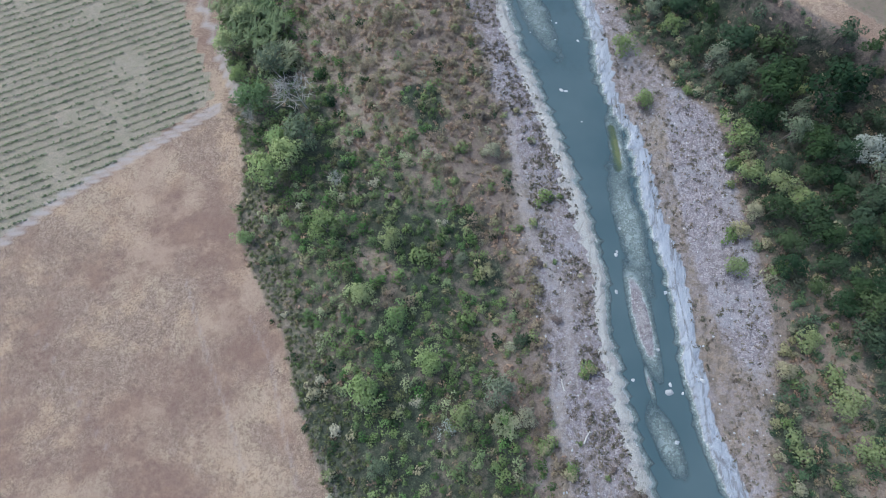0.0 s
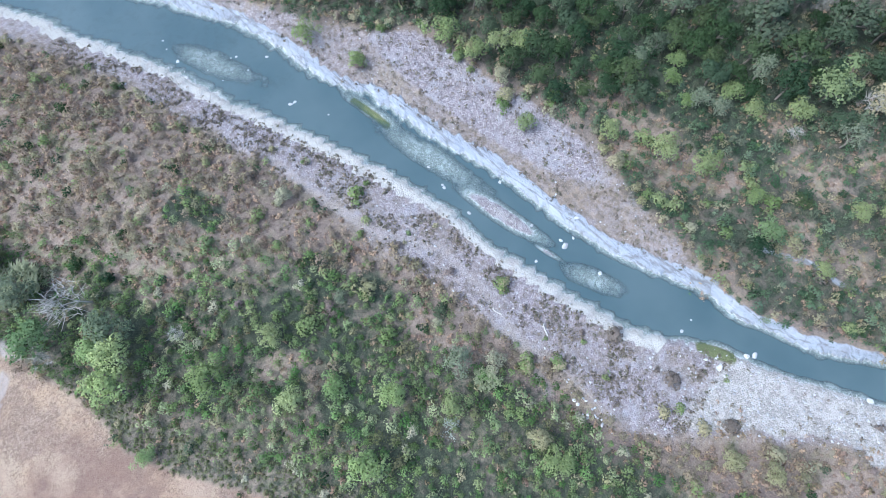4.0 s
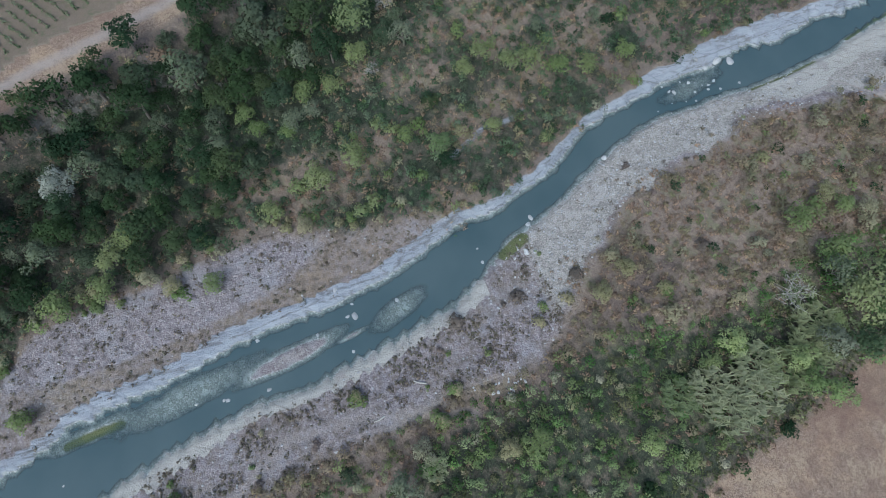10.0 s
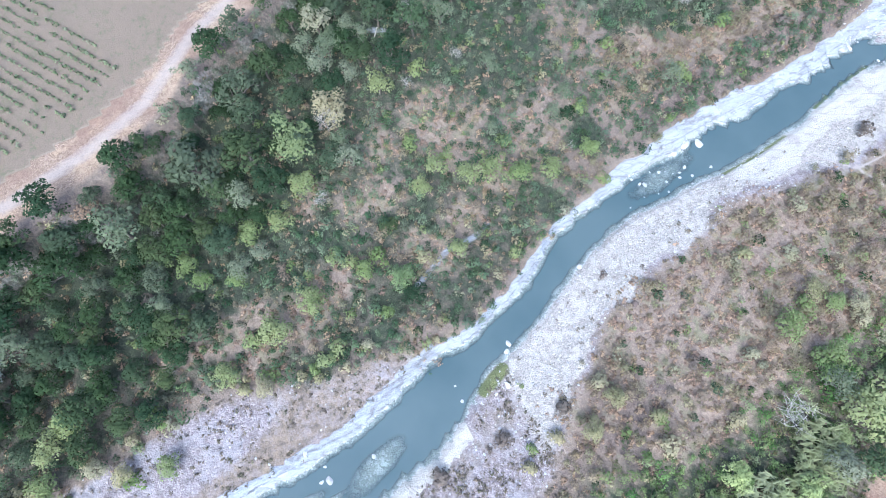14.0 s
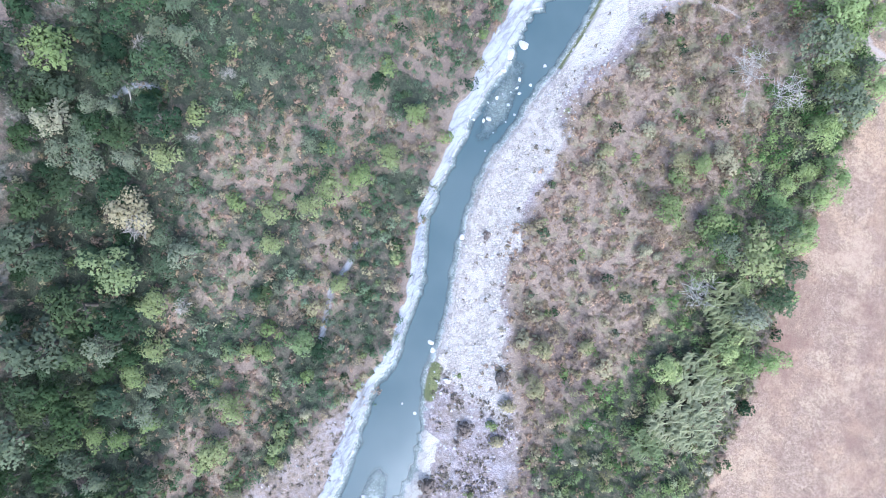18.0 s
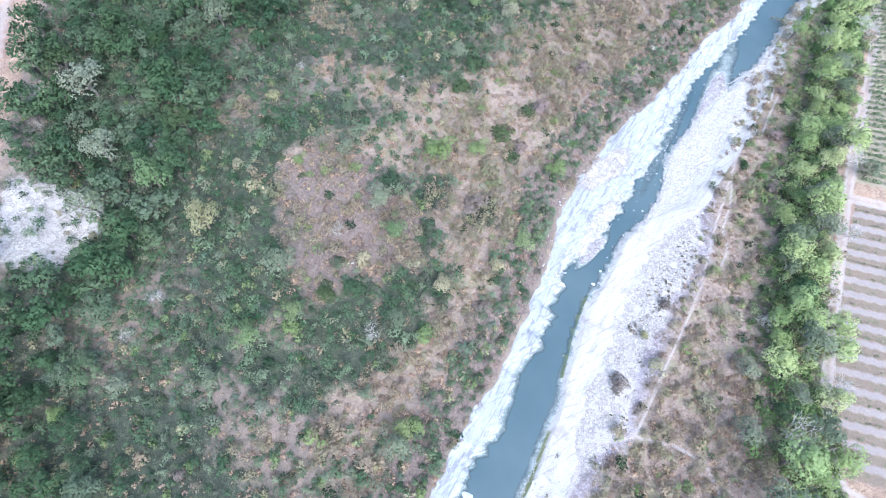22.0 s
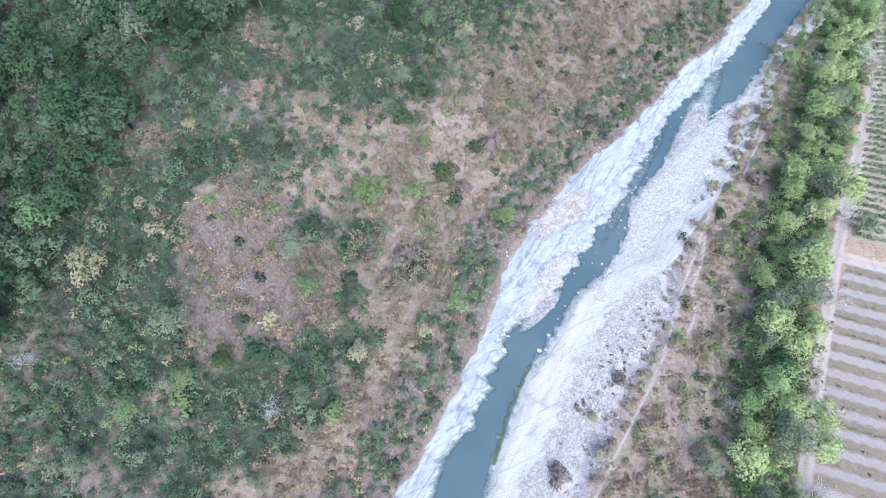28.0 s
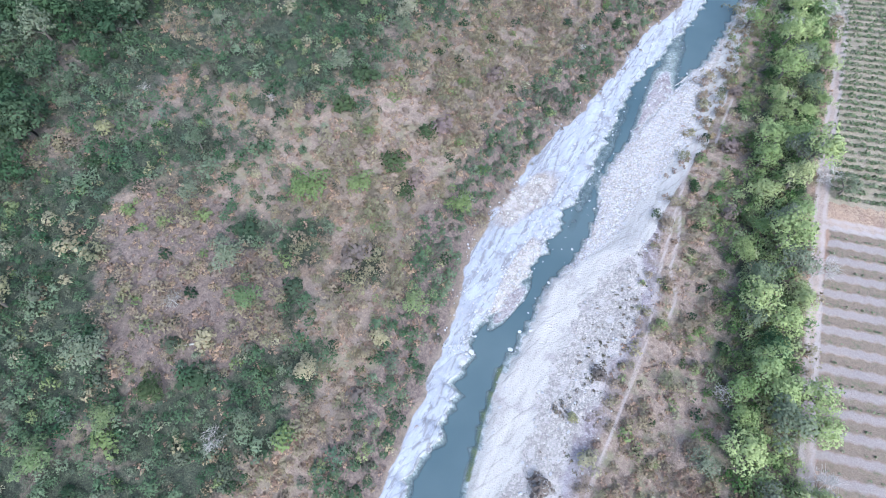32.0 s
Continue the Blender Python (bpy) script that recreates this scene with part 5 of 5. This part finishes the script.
def reed_bed(seed, label):
    """A clump of tall canes, about four metres in radius: narrow upright blades in tufts."""
    base = tagged(new("reed_bed"), label, "reeds", "reed beds")
    r = np.random.default_rng(seed)
    canes, blades = [], []
    for _ in range(95):
        a, q = r.random() * 6.28, math.sqrt(r.random()) * 3.8
        foot = np.array([q * math.cos(a), q * math.sin(a), 0.0])
        head = foot + np.array([*(r.normal(size=2) * 0.35), 2.6 + 1.6 * r.random()]) + foot * 0.12
        canes.append(limb(foot - (0, 0, 0.1), head, 0.03, 0.015, 3))
        turn = 0.6 + 0.35 * r.normal()
        for _ in range(9):
            at = foot + (head - foot) * (0.6 + 0.4 * r.random())
            b = turn + r.normal() * 0.5 + 3.14 * (r.random() < 0.2)
            way = np.array([math.cos(b), math.sin(b), 0.45])
            side = np.array([-math.sin(b), math.cos(b), 0]) * 0.12
            tip = at + way * (0.7 + 0.6 * r.random())
            blades.append((np.array([at - side, at + side, tip + side * 0.3, tip - side * 0.3]), np.array([[0, 1, 2, 3]])))
    part("cane_stand", mesh_from("cane_stand", *merged(canes), REED, np.zeros(sum(len(c[0]) for c in canes))), base)["kind"] = "stuff"
    bv, bf = merged(blades)
    part("reed_foliage", mesh_from("reed_foliage", bv, bf, REED, np.zeros(len(bv))), base)["kind"] = "stuff"
    return base


planter = np.random.default_rng(17)
waiting = {}


def plant(kinds, x, y, size, lift=1.0, spin=360):
    """Stand one of the kinds at a place: the first time the kind itself, later a copy."""
    ob = kinds[int(planter.integers(len(kinds)))]
    m = pose(x, y, ground_at(x, y), 0, 0, planter.random() * spin) @ Matrix.Diagonal((size, size, size * lift * (0.85 + 0.3 * planter.random()), 1))
    if ob.name in waiting:
        copy_thing(ob, Matrix()).matrix_basis = m
    else:
        waiting[ob.name] = True
        ob.matrix_basis = m


green_kinds = [tree(s, 3.3, 6.5 + (s % 3), 640, GREEN, "broad leafy green tree in the valley wood") for s in range(31, 38)]
silver_kinds = [tree(s, 3.2, 7.5, 520, SILVER, "tree with thin silvery grey-green leaves", 0.42) for s in (41, 43, 45)]
fresh_kinds = [bush(s, BRIGHT, "fresh bright green bush on dry ground") for s in (51, 52, 53, 54)]
yellow_kinds = [bush(s, YELLOW, "yellowish green bush among dry scrub") for s in (55, 56, 57)]
olive_kinds = [bush(s, OLIVE, "olive brown bush among withered grass") for s in (58, 59, 60)]
dark_kinds = [bush(s, GREEN, "dense dark green bush on the slope") for s in (61, 62, 63, 64)]
white_kinds = [tree(s, 3.3, 6.0, 900, WHITE, "round white-leaved tree among dark woods", 0.36) for s in (65, 66)]
bare_kinds = [bare_tree(s, "bleached dead tree with bare white branches") for s in (71, 72, 73, 74)]
reed_kinds = [reed_bed(s, "tall dry-tipped cane reeds beside the field") for s in (81, 82)]
fresh_trees = [tree(s, 3.3, 6.5, 620, BRIGHT, "young tree with fresh light green leaves", 0.42) for s in (46, 47, 48)]
yellow_trees = [tree(s, 3.3, 6.0, 560, YELLOW, "small tree with yellowing leaves", 0.4) for s in (49, 50)]
belt_trees = [tree(s, 3.3, 6.5 + 0.5 * (s % 3), 640, BELT, "light green leafy tree in the belt beside the field", 0.4) for s in (131, 132, 133, 134)]
pale_wood = [tree(s, 3.4, 7.0 + (s % 2), 640, POPLAR, "pale grey-green tree in the southern wood", 0.46) for s in (161, 162, 163)]
CROWN = 3.9
for x, y, size in GREEN_TREES + GREEN_TREES_B:
    plant(belt_trees if x < water_west(y) else green_kinds, x, y, size / CROWN)
for x, y, size in SILVER_TREES + SILVER_TREES_B + SILVER_TREES_C:
    plant(silver_kinds, x, y, 1.15 * size / CROWN)
for large, small, spots in ((fresh_trees, fresh_kinds, FRESH_BUSHES + FRESH_BUSHES_B + FRESH_BUSHES_C + FRESH_BUSHES_D), (yellow_trees, yellow_kinds, YELLOW_BUSHES + YELLOW_BUSHES_B)):
    for x, y, size in spots:
        if size > 2.3:
            plant(large, x, y, 1.3 * size / CROWN)
        else:
            plant(small, x, y, 1.15 * size, 1.1)
for kinds, spots, lift in ((dark_kinds, DARK_BUSHES, 0.8), (olive_kinds, OLIVE_BUSHES, 0.8), (bare_kinds, BARE_TREES, 1.35)):
    for x, y, size in spots:
        plant(kinds, x, y, size, lift)
for x, y, size in WHITE_TREES:
    plant(white_kinds, x, y, 1.3 * size / CROWN)
for x, y, size in REED_BEDS:
    plant(reed_kinds, x, y, size / 4.0, 1.0, 30)
taken = [p[:2] for some in (GREEN_TREES, GREEN_TREES_B, SILVER_TREES, SILVER_TREES_B, FRESH_BUSHES, FRESH_BUSHES_B, FRESH_BUSHES_C, FRESH_BUSHES_D, YELLOW_BUSHES, YELLOW_BUSHES_B, SILVER_TREES_C, DARK_BUSHES, WHITE_TREES) for p in some]
rest = spaced(scatter(24000, -60, 300, -330, 165, wood, 107), 4.7, taken)
near_path = np.argsort(np.minimum.reduce([np.hypot(rest[:, 0] - px, rest[:, 1] - py) for px, py in ((10, 30), (60, -30), (80, -110), (70, -190))]))
rest = rest[near_path]
for x, y in rest[:165]:
    pick = planter.random()
    by_field = x < field_edge(y) + 22
    plant(silver_kinds if pick < 0.15 else (belt_trees if by_field else fresh_trees) if pick < (0.9 if by_field else 0.22) else (pale_wood if y < -55 else green_kinds), x, y, 0.65 + 0.55 * planter.random())
WOODS = []
for s in range(151, 157):
    (wv, wf), tips = branching(s, 7.5, 0.75, 0.3, 1, 3)
    wf = np.concatenate([wf[:, [0, 1, 2]], wf[:, [0, 2, 3]]])[:60]
    r = np.random.default_rng(s)
    lobes = [(*(r.normal(size=2) * 1.5), 3.2 + 3.8 * r.random(), 1.2 + 0.6 * r.random(), 1.4) for _ in range(12)]
    cv, cf, cn = leaf_cloud(lobes, 620, 0.56, s, 0.4, corners=3)
    wn_ = wv * (1, 1, 0) / (np.linalg.norm(wv * (1, 1, 0), axis=1)[:, None] + 1e-6)
    WOODS.append((np.concatenate([wv, cv]), np.concatenate([wf, cf + len(wv)]), np.concatenate([wn_, cn])))
rest = rest[165:]
by_field = rest[:, 0] < field_edge(rest[:, 1]) + 20
southern = ~by_field & (rest[:, 1] + 18 * np.random.default_rng(12).normal(size=len(rest)) < -55)
northern = ~by_field & ~southern
strewn("far_wood", WOODS, rest[northern], 0.65 + 0.6 * np.random.default_rng(8).random(northern.sum()), GREEN, "dense green trees of the wood below the scarp", "trees", wood_faces=len(wf))
strewn("far_wood", WOODS, rest[southern], 0.65 + 0.65 * np.random.default_rng(10).random(southern.sum()), POPLAR, "paler grey-green trees of the southern wood", "trees", wood_faces=len(wf))
strewn("tree_belt", WOODS, rest[by_field], 0.55 + 0.4 * np.random.default_rng(9).random(by_field.sum()), BELT, "light green trees in a belt along the fields", "trees", wood_faces=len(wf))
for x, y in spaced(scatter(6000, -60, 300, -330, 165, lambda x, y: slope_east(x, y) * 0.6 + 0.6 * scrub_west(x, y) - 0.2 * open_ground(x, y), 109), 6.2, taken)[:130]:
    plant((dark_kinds, fresh_kinds, yellow_kinds, olive_kinds)[int(planter.choice(4, p=[0.38, 0.32, 0.15, 0.15]))], x, y, 1.1 + 1.0 * planter.random())
for mat_, seed_, label_ in ((BRIGHT, 141, "small fresh green bushes dotted over the valley"), (YELLOW, 142, "small yellowish bushes dotted over the valley"), (GREEN, 143, "small dark green bushes dotted over the valley")):
    some = spaced(scatter(9000, -60, 300, -330, 165, lambda x, y: slope_east(x, y) * (0.3 + 0.7 * smooth((y + 85) / 25)) * (1 - 0.6 * wood(x, y)) + 0.6 * scrub_west(x, y), seed_), 5.8, taken)
    some = some[~ruled_out(*some.T)]
    strewn("scattered_bushes", DOTS, some, 0.8 + 1.0 * np.random.default_rng(seed_).random(len(some)), mat_, label_, "bushes")
for x, y in spaced(scatter(3000, 40, 300, -330, 100, lambda x, y: 0.5 * wood(x, y) + 0.2 * slope_east(x, y), 111), 14)[:34]:
    plant(bare_kinds, x, y, 1.6 + 1.4 * planter.random())
for n in range(24):
    y = -18 + 112 * planter.random()
    plant(fresh_kinds if planter.random() < 0.5 else yellow_kinds, float(shore_east(y)) + planter.normal() * 1.6 + 1.0, y, 0.9 + 0.9 * planter.random(), 1.2)
for n in range(20):
    y = 100 - 200 * planter.random()
    x = float(shore_west(y)) + (float(water_west(y)) - 5 - float(shore_west(y))) * planter.random()
    plant((fresh_kinds, yellow_kinds, olive_kinds)[int(planter.integers(3))], x, y, 0.6 + 0.6 * planter.random(), 1.0)
cream_kinds = [bush(s, CREAM, "pale cream flowering shrub among green scrub", 260, 0.2, 1.1) for s in (67, 68)]
for x, y in spaced(scatter(4000, -60, 40, -60, 70, lambda x, y: scrub_west(x, y) * edge(field_edge(y) + belt(y) - x, 7), 113), 8.5, taken)[:20]:
    plant(cream_kinds, x, y, 0.8 + 0.8 * planter.random())


# ================= vineyards =================
VINES = [leaf_cloud([(0, 0, 0.5, 0.45, 0.4), (0.3, 0.1, 0.4, 0.3, 0.3), (-0.35, 0, 0.45, 0.3, 0.3)], 16, 0.42, s, corners=3) for s in range(91, 97)]


def vine_rows(area, turn, gap, step, size, full, label, group, seed, offset=0.0):
    """One object a row: vines at even steps, with gaps where they failed."""
    r = np.random.default_rng(seed)
    c, s = math.cos(radians(turn)), math.sin(radians(turn))
    us = [x * c + y * s for x, y in area]
    vs = [-x * s + y * c for x, y in area]
    row = math.ceil(min(vs) / gap) * gap + offset
    while row < max(vs):
        u = np.arange(min(us), max(us), step)
        u = u + r.normal(size=len(u)) * 0.12
        x, y = u * c - row * s, u * s + row * c + 0.0 * u
        x, y = x + r.normal(size=len(u)) * 0.08, y + r.normal(size=len(u)) * 0.08
        m = within(x, y, area) & within(x, y, SEEN) & (r.random(len(u)) < full * smooth(3 * cloudy(x, y, 12, seed) - 0.55))
        if m.sum() > 3:
            line = tagged(new("vine_row"), label, "vine row", group)
            ob = strewn("vines", VINES, np.stack([x[m], y[m]], 1), size * (0.7 + 0.6 * r.random(m.sum())), VINE, "", "")
            ob.parent = line
        row += gap


vine_rows(VINES_NORTH, 24.0, 2.25, 0.62, 0.6, 1.25, "row of small green vines with gaps on pale worked soil", "northern vine rows", 201)
vine_rows(VINES_SOUTH, 18.0, 4.1, 1.0, 0.5, 0.55, "sparse young vine row along a tilled strip", "striped vineyard rows", 203, 2.7)
vine_rows(VINES_FAR, 19.0, 2.3, 0.7, 1.05, 1.8, "dense green vine row on pale soil", "southern vine rows", 205)
UPPER_NORTH = [(134, 72), (144, 48), (150, 30), (158, 14), (215, 40), (190, 90)]
UPPER_MID = [(170, 0), (178, -14), (188, -30), (194, -44), (201, -58), (230, -60), (260, -10)]
UPPER_SOUTH = [(214, -72), (226, -88), (243, -106), (266, -128), (300, -158), (330, -130), (250, -60)]
vine_rows(UPPER_NORTH, 34.0, 2.7, 1.2, 0.95, 1.0, "row of scattered small vines on the upper field", "upper northern vine rows", 207)
vine_rows(UPPER_MID, 70.0, 2.9, 1.2, 1.0, 0.9, "row of scattered small vines on the upper field", "upper middle vine rows", 209)
vine_rows(UPPER_SOUTH, -52.0, 2.5, 0.9, 1.0, 1.5, "leafy green vine row on the upper field", "upper southern vine rows", 211)


# ================= stones =================
def stone(seed, rough=0.22):
    """A worn stone of one metre's radius: an uneven, slightly flattened ball with blunt edges."""
    bm = bmesh.new()
    bmesh.ops.create_icosphere(bm, subdivisions=2, radius=1.0)
    r = np.random.default_rng(seed)
    cuts = r.normal(size=(7, 3))
    cuts /= np.linalg.norm(cuts, axis=1)[:, None]
    for v in bm.verts:
        p = np.array(v.co)
        for c in cuts:
            p = p - c * max(0.0, p @ c - 0.72)
        p = p * (1 + rough * (noise.noise(Vector(p * 1.7) + Vector((seed, 0, 0))))) * (1.1, 0.85, 0.62)
        v.co = p
    me = bpy.data.meshes.new("boulder")
    bm.to_mesh(me)
    bm.free()
    me.materials.append(ROCK)
    return me


STONES = [stone(s) for s in range(1, 9)]


def boulder(x, y, size, label="pale worn boulder lying in the river", group="river boulders", turn=None):
    ob = tagged(new("boulder", STONES[int(planter.integers(8))]), label, "boulder", group)
    z = max(ground_at(x, y), -0.35 * size)
    size = 0.8 * size
    ob.matrix_basis = pose(x, y, z + 0.12 * size, planter.normal() * 8, planter.normal() * 8, planter.random() * 360) @ Matrix.Scale(size, 4)


BOULDERS = [(60, -41, 1.1), (58.6, -39.7, 0.95), (51.8, -36.3, 1.1), (68.8, -65.6, 1.1), (53.1, -25.4, 0.75), (56.9, -25.5, 0.5), (51, 7.8, 1.4), (51.6, 9.4, 0.8), (51.3, -2.8, 0.8), (54.1, 7.7, 0.6), (43.2, 10.5, 0.7),
            (49.7, 17.4, 0.7), (58.5, 10.4, 0.8), (42.7, 41.3, 0.6), (85.5, -107.7, 1.7), (87.1, -101.5, 1.1), (51.1, -33, 0.6), (32.2, 87.7, 1.0), (33.4, 87.4, 0.8), (37, 77.8, 0.5), (32.3, 110.3, 0.6), (53.2, 31.1, 0.8), (84.5, -111.5, 1.9),
            (84.6, -103.5, 0.9), (80.5, -92.1, 0.9), (79.5, -102.2, 0.8), (78.7, -97.7, 0.7), (77.2, -104.7, 0.8), (84, -172, 0.9), (91, -165, 1.3), (90.5, -167.5, 0.9)]
for x, y, size in BOULDERS:
    boulder(x, y, size)
rips = np.random.default_rng(5)
for n in range(16):
    boulder(24.5 + rips.normal() * 1.2, -20.5 + rips.normal() * 2.6, 0.35 + 0.35 * rips.random(), "white broken stone in a heap among scrub", "heap of stones")


def riffle(x, y):
    """Where stones lie thick in the shallow river."""
    wet = (x > water_west(y)) & (x < water_east(y))
    return wet * np.maximum.reduce([edge(13 - np.abs(y + 97), 4), edge(14 - np.abs(y - 116), 6) * 0.5, edge(18 - np.abs(y + 195), 6), edge(30 - np.abs(y + 240), 10), edge(12 - np.abs(y - 38), 5) * 0.15])


for x, y in spaced(scatter(4200, 10, 100, -300, 140, lambda x, y: 0.5 * riffle(x, y), 121), 1.5)[:330]:
    if y < -150 and planter.random() < 0.45:
        continue
    boulder(x, y, (0.4 + 0.75 * planter.random() ** 2) * (0.62 if y < -150 else 0.85))
for x, y in spaced(scatter(2600, 30, 110, -300, 20, lambda x, y: 0.3 * edge(x - shore_west(y) - 3, 2) * edge(water_west(y) - x, 1) * (y < -30) + 0.3 * edge(shore_east(y) - 2 - x, 2) * (x > water_east(y)) * (y < -165), 123), 2.6)[:130]:
    boulder(x, y, 0.22 + 0.3 * planter.random() ** 2, "pale cobble on the gravel bank", "bank boulders")

CHIPS = []
for s in range(6):
    r = np.random.default_rng(s + 300)
    v = np.array([(1, 0, 0.1), (0.3, 0.9, 0), (-0.8, 0.6, 0.1), (-0.8, -0.5, 0), (0.2, -0.9, 0.1), (0.25, 0.2, 0.75), (-0.3, -0.15, 0.7)]) + r.normal(size=(7, 3)) * 0.12
    CHIPS.append((v, np.array([(0, 1, 5), (1, 2, 5), (2, 6, 5), (2, 3, 6), (3, 4, 6), (4, 0, 5), (4, 5, 6)])))
cobbles = scatter(60000, 0, 115, -320, 150, lambda x, y: 0.9 * edge(x - shore_west(y) - 1, 2) * (x < water_west(y)) * edge(-y - 34, 6) * np.where(y < -126, np.where(x > lip_line(y), 1.0, 0.16 * (x < water_west(y) - 8)), 1.0) + 0.12 * edge(x - shore_west(y), 3) * (x < water_west(y) - 2) * (y > -34)
                  + 0.08 * edge(x - water_east(y) - 3, 1) * edge(shore_east(y) - x, 3) * (y > -40) + 0.6 * edge(x - water_east(y), 1) * edge(shore_east(y) - x, 2) * (y < -165) + 0.8 * riffle(x, y) + 0.5 * (bar_height(x, y) > 0.2) * (x > water_west(y)) * (x < water_east(y)), 125)
bar_stones = scatter(22000, 68, 94, -270, -165, lambda x, y: np.maximum(edge(x - lip_line(y), 0.8) * (x < water_west(y)), 0.5 * (x > water_east(y)) * edge(water_east(y) + 5 - x, 2) * (y > -215)), 127)
cobbles = np.concatenate([cobbles, bar_stones])
cobbles = cobbles[height(*cobbles.T) > -0.3]
strewn("cobbles", CHIPS, cobbles, 0.1 + 0.3 * np.random.default_rng(4).random(len(cobbles)) ** 2.5, COBBLE, "pale grey and white river cobbles", "cobbles", sink=0.1)

shallows = spaced(scatter(9000, 68, 96, -300, -160, lambda x, y: (x > water_west(y) - 0.5) * (x < water_east(y) + 0.5) * smooth(3.0 * cloudy(x, y, 9, 87) - 0.7) * edge(-y - 163, 3) * edge(290 + y, 8), 129), 0.75)
strewn("channel_stones", CHIPS, shallows, 0.1 + 0.38 * np.random.default_rng(14).random(len(shallows)) ** 3, COBBLE, "wet grey and white stones in the shallow southern channel", "stones", sink=-0.5)


# ================= small things =================
def brush_pile(x, y, size):
    """A heap of cut, withered branches."""
    r = np.random.default_rng(int(abs(x * 7 + y)))
    base = tagged(new("brush_pile"), "heap of reddish withered brushwood below the scarp", "brush pile")
    sticks = []
    for _ in range(90):
        a, q, b = r.random() * 6.28, size * math.sqrt(r.random()) * 0.8, r.random() * 6.28
        at = np.array([q * math.cos(a), q * math.sin(a), 0.05 + (1 - q / size) * size * 0.35 * r.random()])
        sticks.append(limb(at, at + np.array([math.cos(b), math.sin(b), 0.2 * r.normal()]) * (0.8 + 1.2 * r.random()), 0.06, 0.02, 4))
    part("sticks", mesh_from("sticks", *merged(sticks), BARK), base)["kind"] = "stuff"
    cv, cf, cn = leaf_cloud([(0, 0, 0.3, size * 0.8, size * 0.3), (size * 0.3, 0, 0.2, size * 0.5, size * 0.25)], 380, 0.5, 3, corners=4)
    part("withered_leaves", mesh_from("withered_leaves", cv, cf, DRY, np.full(len(cv), 0.3), normals=cn), base)["kind"] = "stuff"
    base.matrix_basis = pose(x, y, ground_at(x, y), 0, 0, 30)


brush_pile(128, 33, 4.2)
brush_pile(168, -35, 3.4)


def log(x, y, length, turn, label="bleached driftwood log lying on the ground"):
    pieces = [limb((0, 0, 0.12), (length * 0.5, 0.15, 0.16), 0.2, 0.17, 7), limb((length * 0.5, 0.15, 0.16), (length, 0, 0.12), 0.17, 0.1, 7), limb((length * 0.7, 0.1, 0.15), (length * 0.9, 0.8, 0.3), 0.08, 0.03, 5), limb((length * 0.85, 0, 0.15), (length * 1.05, -0.6, 0.25), 0.07, 0.03, 5)]
    ob = tagged(new("log", mesh_from("log", *merged(pieces), DEADWOOD)), label, "log", "fallen logs")
    ob.matrix_basis = pose(x, y, ground_at(x, y), 0, 0, turn)


for x, y, length, turn in ((77, -264, 5.5, 70), (88, 103, 4.5, 25), (92, 106, 4.0, 160), (149, -48, 5.0, 140), (30.5, -3, 3.0, 60), (27, 8, 2.6, 100), (73, -255, 2.5, 20), (136, -140, 4.0, 35), (166, -62, 4.5, 80)):
    log(x, y, length, turn)
